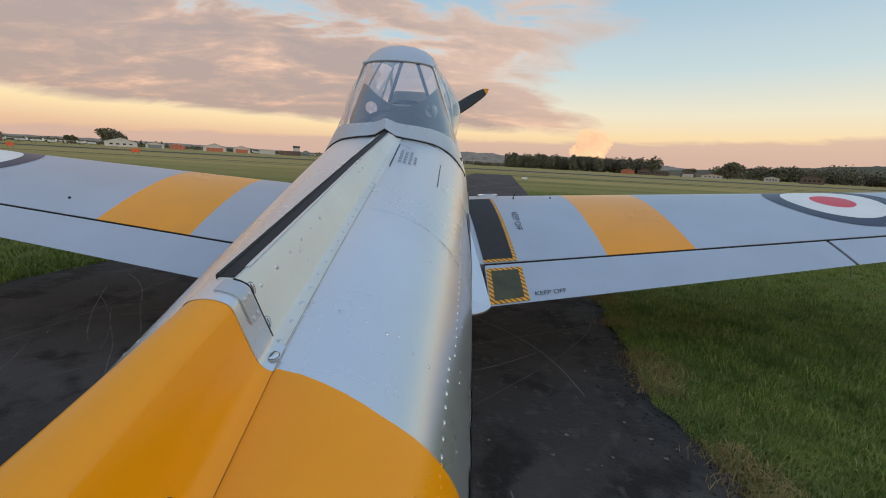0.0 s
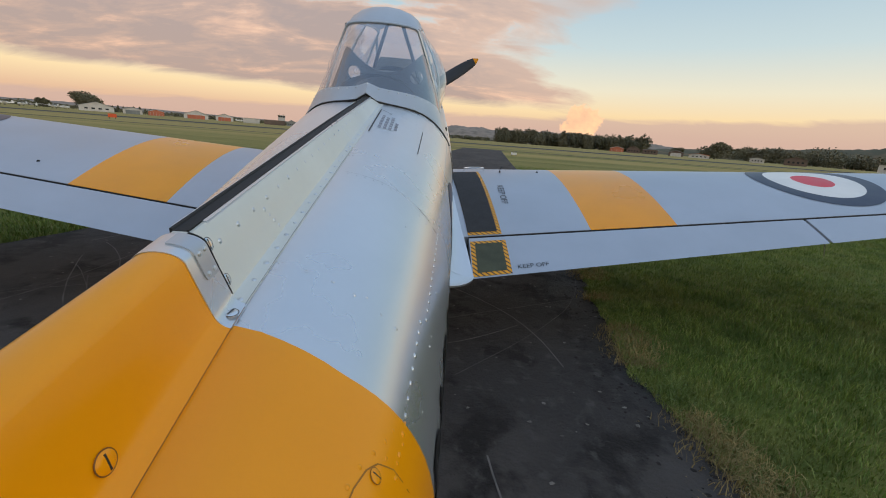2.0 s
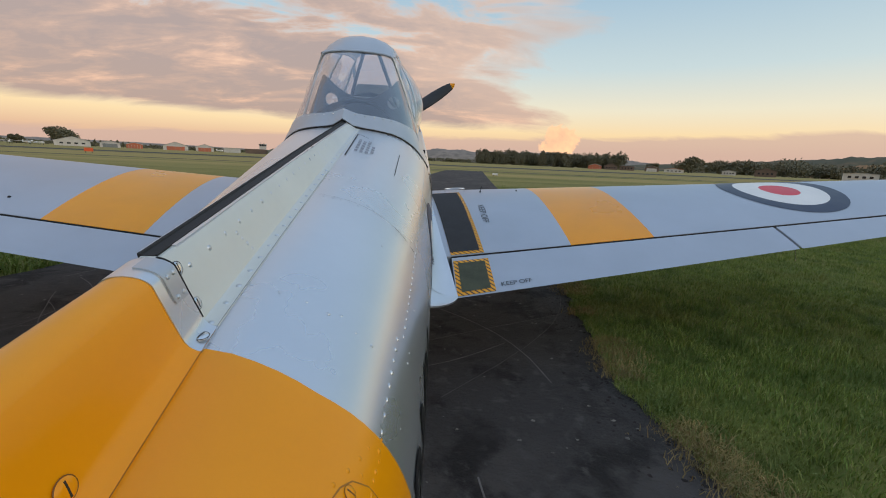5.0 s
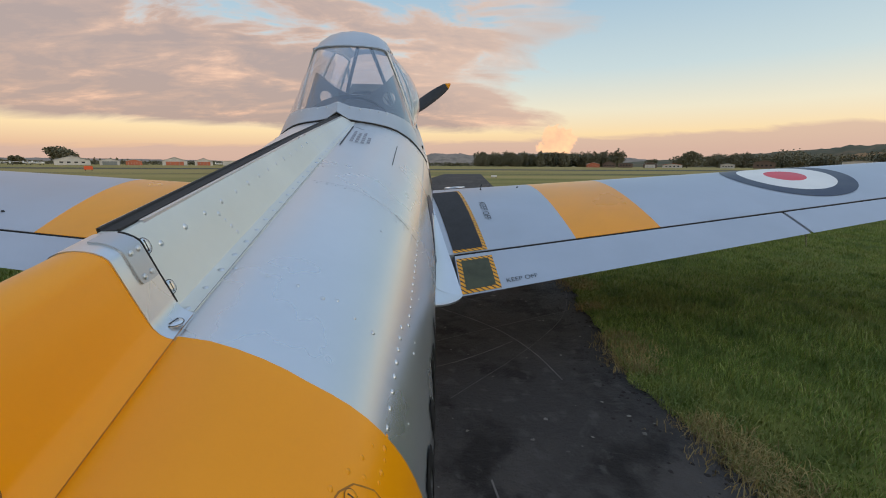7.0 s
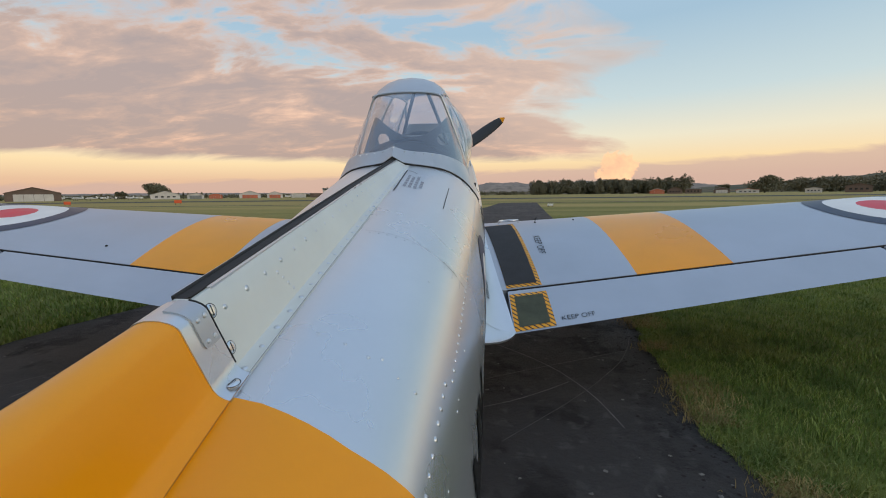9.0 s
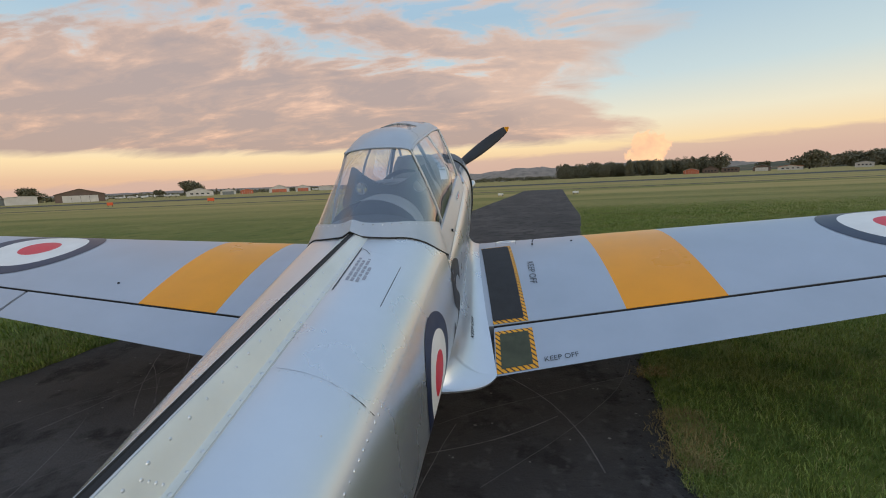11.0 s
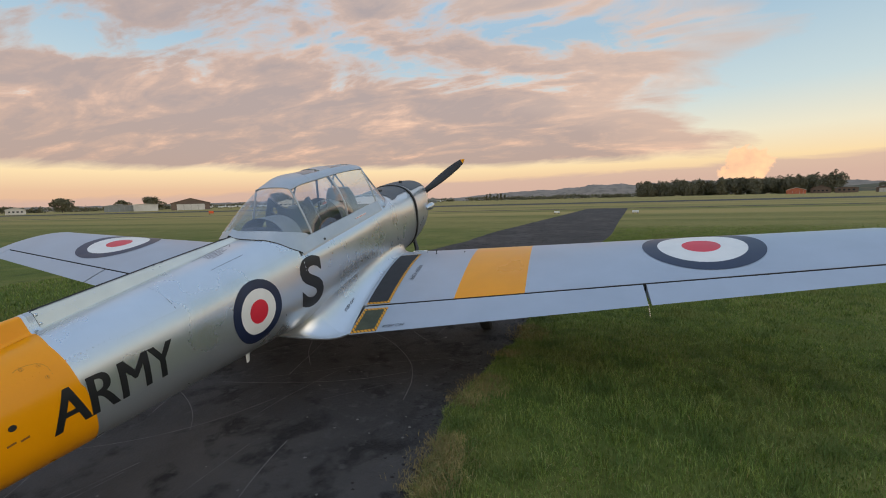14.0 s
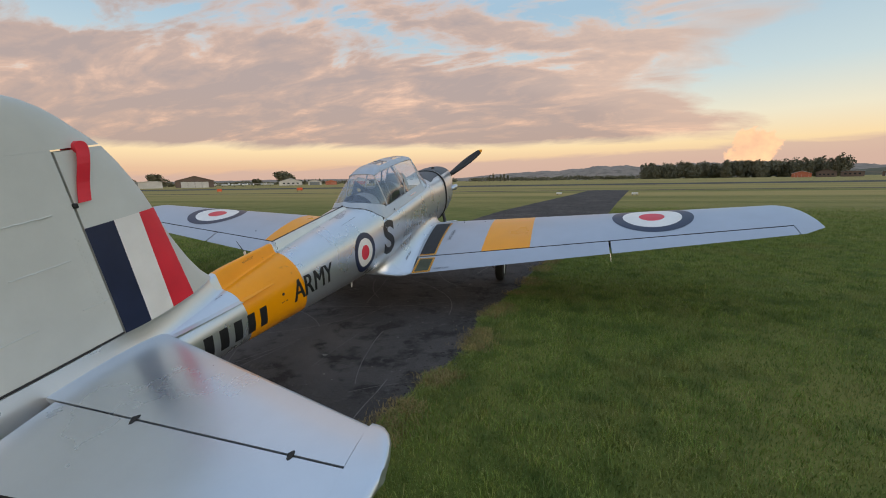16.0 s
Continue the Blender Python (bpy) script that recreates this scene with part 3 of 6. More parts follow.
    for i in range(9):
        z = 0.985 - 0.25 * i / 8
        x = 0.060 + 0.004 * math.sin(i * 0.9)
        y = -2.530 - 0.080 * i / 8
        rings.append([(x, y - 0.032, z), (x, y + 0.032, z), (x + 0.003, y + 0.032, z), (x + 0.003, y - 0.032, z)])
    loft(bm, rings)
    ribbon = part("lock_ribbon", bm, RED, fin, "red warning ribbon hanging from the rudder lock", smooth=False)
    bm = bmesh.new()
    tube(bm, [(-0.05, -2.530, 1.0), (0.062, -2.530, 1.0)], 0.033, 14)
    part("lock_clamp", bm, RED, ribbon)


build_fin()


def tail_le(x):
    return -2.42 - 0.285 * x


def tail_te(x):
    return -3.52 + 0.06 * x


def tail_half(x):
    return 0.055 * (1 - 0.5 * x / 1.83)


TAIL_Z = -0.165


def build_tailplane(side):
    def section(x, a, b, le, te, n=12):
        pts_u, pts_d = [], []
        for k in range(n + 1):
            y = a + (b - a) * (0.5 - 0.5 * math.cos(math.pi * k / n))
            s = min(max((y - le) / (te - le), 0), 1)
            t = tail_half(x) * (2.6 * math.sqrt(s) * (1 - s) + 0.06 * (1 - s))
            pts_u.append((x * side, y, TAIL_Z + t))
            pts_d.append((x * side, y, TAIL_Z - t))
        return pts_u + pts_d[::-1]
    hinge = lambda x: -3.09 - 0.024 * x
    bm = bmesh.new()
    xs = [0.05, 0.2, 0.5, 0.8, 1.1, 1.4, 1.6, 1.6885]
    loft(bm, [section(x, tail_le(x), hinge(x) + 0.005, tail_le(x), tail_te(x)) for x in xs])
    plane = part("tailplane", bm, SILVER, aircraft)
    bm = bmesh.new()
    xs = [0.13, 0.4, 0.8, 1.2, 1.5, 1.69]
    loft(bm, [section(x, hinge(x) - 0.005, tail_te(x), tail_le(x), tail_te(x)) for x in xs])
    elev = part("elevator", bm, SILVER, plane)
    bm = bmesh.new()
    rings = []
    for x in [1.69, 1.72, 1.75, 1.78, 1.805, 1.825, 1.835]:
        u = (x - 1.69) / 0.146
        k = math.sqrt(max(0.0, 1 - u**2.4))
        le = -3.12 + (-3.12 - -2.88) * -k
        te = -3.12 - (3.12 - 3.42) * -k
        rings.append(section(x, le, te, le, te))
    loft(bm, rings)
    part("horn_tip", bm, SILVER, elev)
    bm = bmesh.new()
    tube(bm, [(0.09 * side, hinge(0.09), TAIL_Z), (1.66 * side, hinge(1.66), TAIL_Z)], 0.02, 8)
    part("hinge_line", bm, RUBBER, plane)
    for x in (0.645, 1.46):
        bm = bmesh.new()
        z = TAIL_Z + tail_half(x) * 0.85
        tube(bm, [(x * side, hinge(x) + 0.03, z - 0.012), (x * side, hinge(x), z + 0.006), (x * side, hinge(x) - 0.025, z - 0.012)], 0.012, 8)
        part("hinge_bracket", bm, RUBBER, plane)


build_tailplane(1)
build_tailplane(-1)


# ---- canopy ----
ARCH_Y, FRONT_Y = 0.57, 1.90


def section(y, grow=0.0, bulge=None):
    """Canopy section at station y: 29 points, flat sides up to the shoulders (10 and 18), then the roof."""
    u = min(1.0, max(0.0, (y - ARCH_Y) / 0.21))
    rise = math.sin(u * math.pi / 2)
    top = 0.268 + 0.074 * rise - 0.055 * max(0.0, (y - 1.35) / 0.55) ** 2
    sh_z = 0.245 + 0.020 * rise - 0.030 * max(0.0, (y - 1.35) / 0.55) ** 2
    sh_x, base_x, base_z = 0.165, 0.297, -0.145
    if bulge is None:
        bulge = 0.082 * math.sin(min(1.0, max(0.0, (y - ARCH_Y) / 0.72)) * math.pi)
    pts = []
    for k in range(11):
        v = k / 10
        pts.append((base_x + (sh_x - base_x) * v ** 1.25 + bulge * math.sin(v * math.pi) + grow, y, base_z + (sh_z - base_z) * v + grow * v))
    for k in range(1, 4):
        a = math.pi / 2 * k / 4
        pts.append((sh_x * math.cos(a) + grow * math.cos(a), y, sh_z + (top - sh_z) * math.sin(a) + grow))
    return pts + [(0.0, y, top + grow)] + [(-x, yy, z) for x, yy, z in pts[::-1]]


def skirt_edge():
    """Lower edge of the skirt, lying on the hull, from starboard to port."""
    rows = [(0.0, 0.0), (0.07, 0.010), (0.138, 0.033), (0.201, 0.10), (0.26, 0.165), (0.313, 0.24), (0.345, 0.33)]
    pts = []
    for k in range(29):
        c = math.cos(math.pi * k / 28)
        x = 0.345 * abs(c)
        y = smoothcurve(x, rows, 1)
        z = hull_z(min(y, 0.3), min(x, 0.338)) + 0.006
        if x > 0.3:
            z = min(z, -0.12 - 2.2 * (x - 0.3))
        peak = max(0.0, 1 - abs(x) / 0.05)
        pts.append((math.copysign(x, c), y - 0.01 * peak, z + 0.030 * peak ** 1.2))
    return pts


def build_canopy():
    canopy = new("canopy")
    canopy.parent = aircraft
    canopy["label"] = "blown clear canopy with silver painted frames"
    arch = section(ARCH_Y)
    lower = skirt_edge()
    base = []
    for k, (p, q) in enumerate(zip(lower, arch)):
        c = math.cos(math.pi * k / 28)
        x = 0.290 * math.copysign(abs(c) ** 0.85, c)
        s = math.sin(math.pi * k / 28)
        peak = max(0.0, 1 - abs(x) / 0.06)
        full = (x, 0.545 - 0.47 * s ** 1.25, -0.140 + 0.205 * s ** 0.85 + 0.012 * peak)
        base.append(tuple(v + (u - v) * (1 - 0.42 * s) for u, v in zip(full, p)))

    def between(g, h, n, lift):
        return [[tuple(p + (q - p) * (i / n) + (lift * math.sin(math.pi * i / n) if j == 2 else 0) for j, (p, q) in enumerate(zip(a, b))) for a, b in zip(g, h)] for i in range(n + 1)]

    def skin(name, rings, mat, thick=0.0, label=""):
        bm = bmesh.new()
        loft(bm, rings, closed=False)
        ob = part(name, bm, mat, canopy, label)
        if thick:
            md = ob.modifiers.new("thick", "SOLIDIFY")
            md.thickness, md.offset = thick, 0
            ob.modifiers.new("crisp", "EDGE_SPLIT").split_angle = radians(40)
        else:
            ob.visible_shadow = False
        return ob

    skin("rear_pane", between(base, arch, 7, 0.015), GLASS, label="curved clear rear pane")
    skin("rear_skirt", between(lower, base, 4, 0.0), FRAME, 0.003)
    for k in range(2, 27):
        q = Vector(lower[k]).lerp(Vector(base[k]), 0.86)
        bm = bmesh.new()
        tube(bm, [q + Vector((0, -0.001, 0)), q + Vector((0, -0.0012, 0.0035))], [0.0038, 0.0022], 8)
        part("rivet", bm, SILVER, canopy)
    bm = bmesh.new()
    tube(bm, [(x, y + 0.004, z - 0.005) for x, y, z in lower], 0.004, 6)
    part("skirt_seal", bm, RUBBER, canopy, "dark seal under the skirt")
    cap_ys = [ARCH_Y, 0.60, 0.64, 0.69, 0.75, 0.81, 0.86]
    skin("roof_cap", [section(y, 0.003, 0.0)[10:19] for y in cap_ys], FRAME, 0.004)
    ys = [0.86, 0.95, 1.05, 1.14]
    ys2 = [1.34, 1.5, 1.66, 1.76]
    allys = sorted(set(cap_ys + ys + ys2 + [0.93, 1.08, 1.36, FRONT_Y]))
    for a, b, nm in ((0, 10, "side_pane"), (18, 28, "side_pane")):
        skin(nm, [section(y)[a:b + 1] for y in allys], GLASS)
    for yy in (ys, ys2):
        skin("roof_light", [section(y)[12:17] for y in yy], GLASS)
    for a, b in ((10, 12), (16, 18)):
        skin("roof_rail", [section(y, 0.003)[a:b + 1] for y in allys if y >= 0.86], FRAME, 0.006)
    for yy in ((1.14, 1.2, 1.27, 1.34), (1.76, 1.83, FRONT_Y)):
        skin("roof_frame", [section(y, 0.003)[12:17] for y in yy], FRAME, 0.006)
    for side in (1, -1):
        k = 10 if side > 0 else 18
        bm = bmesh.new()
        tube(bm, [section(y, 0.002)[k] for y in allys], 0.011, 8, 0.8)
        part("shoulder_rail", bm, FRAME, canopy)
        for y, r in ((ARCH_Y, 0.010), (1.20, 0.011), (FRONT_Y, 0.013)):
            ring = section(y, 0.002)
            bm = bmesh.new()
            tube(bm, ring[:11] if side > 0 else ring[18:], r, 8, 0.7)
            part("side_frame", bm, FRAME, canopy)
        bm = bmesh.new()
        rings = []
        for i in range(15):
            y = 0.34 + 1.58 * i / 14
            rings.append([(0.292 * side, y, -0.135), (0.306 * side, y, -0.135), (0.348 * side, y, -0.235), (0.352 * side, y, -0.262), (0.335 * side, y, -0.262)])
        loft(bm, rings)
        part("sill_rail", bm, FRAME, canopy, smooth=False)
        bm = bmesh.new()
        tube(bm, [(0.30 * side, 0.68, -0.216), (0.346 * side, 0.68, -0.214)], 0.011, 12)
        part("sill_bolt", bm, RUBBER, canopy)
        bm = bmesh.new()
        tube(bm, [(0.353 * side, 0.34, -0.263), (0.353 * side, 1.92, -0.263)], 0.003, 6)
        part("sill_gap", bm, RUBBER, canopy)
    bm = bmesh.new()
    tube(bm, section(ARCH_Y, 0.002)[10:19], 0.009, 8, 0.7)
    part("rear_arch", bm, FRAME, canopy)
    # windscreen
    front = []
    for k in range(29):
        a = math.pi * k / 28
        c = math.cos(a)
        front.append((0.335 * math.copysign(abs(c) ** 0.8, c), 2.02 + 0.30 * math.sin(a), -0.225 + 0.085 * math.sin(a)))
    skin("windscreen", between(section(FRONT_Y, 0.0, 0.0), front, 5, 0.0), GLASS)
    bm = bmesh.new()
    tube(bm, front, 0.012, 6)
    part("windscreen_base", bm, FRAME, canopy)
    hp = section(FRONT_Y, 0.002, 0.0)
    for k in (9, 19):
        bm = bmesh.new()
        tube(bm, [hp[k], front[k]], 0.011, 6)
        part("windscreen_post", bm, FRAME, canopy)


build_canopy()


def build_cockpit():
    # dark tub floor below the sills
    bm = bmesh.new()
    box(bm, (0, 1.1, -0.175), (0.60, 1.66, 0.012))
    part("cockpit_coaming", bm, INTERIOR, aircraft, smooth=False)
    # bulkhead frame with two round holes, behind the rear seat
    bm = bmesh.new()
    n = 28
    rings = []
    for k in range(n + 1):
        x = -0.285 + 0.57 * k / n
        ax = abs(x)
        top = 0.045 + 0.115 * (ax / 0.20) ** 2 if ax < 0.20 else 0.16 - 2.4 * (ax - 0.20)
        rings.append((x, 0.74, max(top, -0.05)))
    loops = [rings + [(0.285, 0.74, -0.18), (-0.285, 0.74, -0.18)]]
    loops += [[(0.165 * s + 0.034 * math.cos(math.tau * k / 20), 0.74, 0.03 + 0.034 * math.sin(math.tau * k / 20)) for k in range(20)] for s in (1, -1)]
    edges = []
    for lp in loops:
        vs = [bm.verts.new(p) for p in lp]
        edges += [bm.edges.new((a, b)) for a, b in zip(vs, vs[1:] + vs[:1])]
    bmesh.ops.triangle_fill(bm, use_beauty=True, use_dissolve=False, edges=edges)
    grown = bmesh.ops.extrude_face_region(bm, geom=list(bm.faces))
    for v in grown["geom"]:
        if isinstance(v, bmesh.types.BMVert):
            v.co.y += 0.022
    b = part("seat_bulkhead", bm, BLUEGREY, aircraft, "blue-grey curved bulkhead with two round holes", smooth=False)
    for s in (1, -1):
        bm = bmesh.new()
        tube(bm, [(0.165 * s + 0.035 * math.cos(math.tau * k / 24), 0.739, 0.03 + 0.035 * math.sin(math.tau * k / 24)) for k in range(25)], 0.0025, 6)
        part("hole_rim", bm, BLUEGREY, b)
    bm = bmesh.new()
    top = [p for p in hull_ring(0.30) if p[2] > -0.3]
    c = Vector((0, 0.3, -0.3))
    loft(bm, [[(p[0] * 0.99, y, -0.3 + (p[2] + 0.3) * 0.99) for p in sorted(top, key=lambda q: math.atan2(q[2] + 0.3, q[0]))] for y in (0.302, 0.325)])
    part("rear_locker", bm, INTERIOR, aircraft, smooth=False)
    # dark deck under the rear pane
    bm = bmesh.new()
    rows = []
    for i in range(11):
        y = 0.075 + 0.024 * i
        s = min(1.0, ((0.545 - y) / 0.47) ** 0.8)
        w = 0.01 + 0.275 * math.sqrt(1 - s * s) ** 0.85
        rows.append([bm.verts.new((w * (k / 6 - 1), y, hull_z(y, w * (k / 6 - 1)) + 0.003)) for k in range(13)])
    for r, q in zip(rows, rows[1:]):
        for k in range(12):
            bm.faces.new((r[k], r[k + 1], q[k + 1], q[k]))
    part("rear_deck", bm, INTERIOR, aircraft)
    bm = bmesh.new()
    rings = []
    for i in range(5):
        u = i / 4
        r = 0.240 - 0.030 * u
        rings.append([(r * math.cos(math.pi * k / 14), 0.33 + 0.24 * u, -0.16 + r * 0.93 * math.sin(math.pi * k / 14)) for k in range(15)])
    loft(bm, rings, closed=False)
    part("parcel_shelf", bm, PADDING, aircraft)
    for y, z in ((0.93, -0.06), (1.66, -0.02)):
        bm = bmesh.new()
        rings = []
        for i in range(7):
            u = i / 6
            w = 0.19 * (1 - 0.35 * u ** 3)
            zz = z - 0.16 + 0.26 * u
            rings.append([(w * math.cos(math.tau * k / 16), y + 0.05 * math.sin(math.tau * k / 16) - 0.03 * u, zz) for k in range(16)])
        loft(bm, rings)
        part("seat_back", bm, PADDING, aircraft)
    bm = bmesh.new()
    rings = []
    for i in range(6):
        u = i / 5
        rings.append([(0.22 * math.cos(math.pi * k / 12), 1.22 + 0.16 * u, -0.16 + (0.21 - 0.05 * u) * math.sin(math.pi * k / 12)) for k in range(13)])
    loft(bm, rings, closed=False)
    part("instrument_hood", bm, PADDING, aircraft)
    bm = bmesh.new()
    for s in (1, -1):
        tube(bm, [(0.0 + 0.03 * s, 1.30, 0.33), (0.13 * s, 1.42, 0.06), (0.2 * s, 1.5, -0.16)], 0.012, 6)
    part("crash_pylon", bm, BLUEGREY, aircraft)


build_cockpit()


# ---- propeller and undercarriage ----
def build_propeller():
    hub = Vector((0, 4.14, -0.535))
    bm = bmesh.new()
    rings = []
    for i in range(9):
        u = i / 8
        r = 0.165 * math.sqrt(max(0.0, 1 - u**2)) + 0.002
        rings.append([(r * math.cos(2 * math.pi * k / 24), 4.03 + 0.26 * u, -0.535 + r * math.sin(2 * math.pi * k / 24)) for k in range(24)])
    loft(bm, rings)
    prop = part("propeller", bm, PALE_METAL, aircraft, "two-bladed dark propeller with yellow tips")
    tip = Vector((0.85, 4.152, 0.049))
    d = (tip - hub).normalized()
    length = (tip - hub).length
    for s in (1, -1):
        e = d * s
        across = e.cross(Vector((0, 1, 0)))
        rings = []
        for i in range(19):
            u = i / 18
            r = 0.05 + (length - 0.05) * u
            wdt = smoothcurve(u, [(0, 0.045), (0.12, 0.05), (0.4, 0.085), (0.65, 0.082), (0.88, 0.058), (0.97, 0.034), (1, 0.008)], 1)
            th = 0.045 * (1 - u) ** 1.5 + 0.008
            tw = radians(62 - 44 * u)
            ca = across * math.cos(tw) + Vector((0, 1, 0)) * math.sin(tw)
            cb = Vector((0, 1, 0)) * math.cos(tw) - across * math.sin(tw)
            rings.append([hub + e * r + ca * wdt * math.cos(2 * math.pi * k / 14) + cb * th * math.sin(2 * math.pi * k / 14) for k in range(14)])
        bm = bmesh.new()
        loft(bm, rings, mat_of=lambda i: 1 if i >= 17 else 0)
        part("blade", bm, [PROP, YELLOW], prop)


build_propeller()


def build_gear():
    inv = aircraft.matrix_world.inverted()
    for side in (1, -1):
        leg_top = inv @ Vector((1.28 * side, 2.25, 0.78))
        hub = inv @ Vector((1.36 * side, 2.45, 0.215))
        bm = bmesh.new()
        tube(bm, [leg_top, leg_top.lerp(hub, 0.55)], 0.05, 12)
        tube(bm, [leg_top.lerp(hub, 0.5), hub], 0.035, 12)
        gear = part("main_gear", bm, SILVER, aircraft)
        bm = bmesh.new()
        rings = []
        axis = Vector((side, 0, 0))
        prof = [(0.10, -0.055), (0.16, -0.075), (0.2, -0.055), (0.215, 0.0), (0.2, 0.055), (0.16, 0.075), (0.10, 0.055)]
        c = hub + axis * 0.11
        for k in range(28):
            a = 2 * math.pi * k / 28
            rings.append([c + Vector((o, r * math.cos(a), r * math.sin(a))) for r, o in prof])
        loft(bm, rings + [rings[0]], closed=True, caps=False)
        wheel = part("wheel_tyre", bm, RUBBER, gear)
        bm = bmesh.new()
        tube(bm, [c - axis * 0.06, c + axis * 0.06], 0.105, 20)
        part("wheel_hub", bm, PALE_METAL, gear)
    # tail wheel
    bm = bmesh.new()
    w = inv @ Vector((0, -3.15, 0.1))
    tube(bm, [inv @ Vector((0, -2.9, 0.42)), w], 0.025, 10)
    tg = part("tail_wheel_leg", bm, SILVER, aircraft)
    bm = bmesh.new()
    tube(bm, [w - Vector((0.03, 0, 0)), w + Vector((0.03, 0, 0))], 0.1, 20)
    part("tail_wheel", bm, RUBBER, tg)


build_gear()


# ---- spine: raised rail fairing, then the yellow dorsal fairing up to the fin ----
def spine_axis(y):
    return float(np.interp(y, [-2.2, -1.9, -1.6, -1.25, 0.0], [0.0, -0.006, -0.015, -0.018, 0.008]))


def spine_top(y):
    return float(np.interp(y, [-2.2, -2.1, -2.0, -1.9, -1.6, -1.4, -1.28, -1.0, -0.6, -0.2, 0.0], [-0.04, -0.012, 0.014, 0.033, 0.026, 0.021, 0.018, 0.0175, 0.015, 0.010, 0.006]))


def spine_ring(y, lift=0.0, grow=0.0):
    """Section of the rail fairing: flat top, straight sloping faces, a thin flange lying on the hull."""
    c, top = spine_axis(y), spine_top(y) + lift
    half, base = 0.0125 + grow, 0.037 + grow
    sides = []
    for s in (1, -1):
        foot = hull_z(y, c + s * base) + 0.003
        sides.append([(c + s * half * 0.8, top), (c + s * half, top - 0.003), (c + s * (half + base) / 2, (top + foot) / 2), (c + s * base, foot),
                      (c + s * (base + 0.004), hull_z(y, c + s * (base + 0.004)) + 0.0014), (c + s * (base + 0.018), hull_z(y, c + s * (base + 0.018)) + 0.0012), (c + s * (base + 0.0185), hull_z(y, c + s * (base + 0.0185)) - 0.004)])
    return [(c, y, top)] + [(x, y, z) for x, z in sides[0]] + [(x, y, z) for x, z in sides[1][::-1]]


def dorsal_ring(y, lift=0.0, grow=0.0):
    """A section of the fairing behind the rail: rounded top, straight side, foot flared onto the hull."""
    c, top = spine_axis(y), spine_top(y) + lift
    aft = max(0.0, -1.28 - y)
    half, base = 0.024 + grow + 0.010 * min(aft, 0.6), 0.039 + grow + 0.02 * min(aft, 0.6)
    sides = []
    for s in (1, -1):
        ground = lambda o: hull_z(y, c + s * o)
        rows = [(half * math.sin(a), top - 0.013 * (1 - math.cos(a))) for a in (0.3, 0.6, 0.9, 1.2, 1.45)]
        foot = min(ground(base) + 0.018, top - 0.016)
        rows += [(half + (base - half) * 0.5, foot + (top - 0.0135 - foot) * 0.5), (base, foot)]
        rows += [(base + o, ground(base + o) + min(h, foot - ground(base) - 0.001)) for o, h in ((0.002, 0.012), (0.006, 0.006), (0.011, 0.0025), (0.0162, 0.0010), (0.0165, -0.004))]
        sides.append([(c + s * x, z) for x, z in rows])
    return [(c, y, top)] + [(x, y, z) for x, z in sides[0]] + [(x, y, z) for x, z in sides[1][::-1]]


def dorsal_face(y, f):
    r = dorsal_ring(y, 0.001, 0.001)
    p, q = Vector(r[5]), Vector(r[7])
    d = q - p
    return p + d * f, Vector((-d.z, 0, d.x)).normalized()


def spine_face(y, f):
    """A point on the starboard face of the spine, f from its top edge to its foot, and the way it faces."""
    r = spine_ring(y)
    p, q = Vector(r[2]), Vector(r[4])
    d = q - p
    return p + d * f, Vector((-d.z, 0, d.x)).normalized()


GAP_Y, CAP_Y = -1.239, -1.270


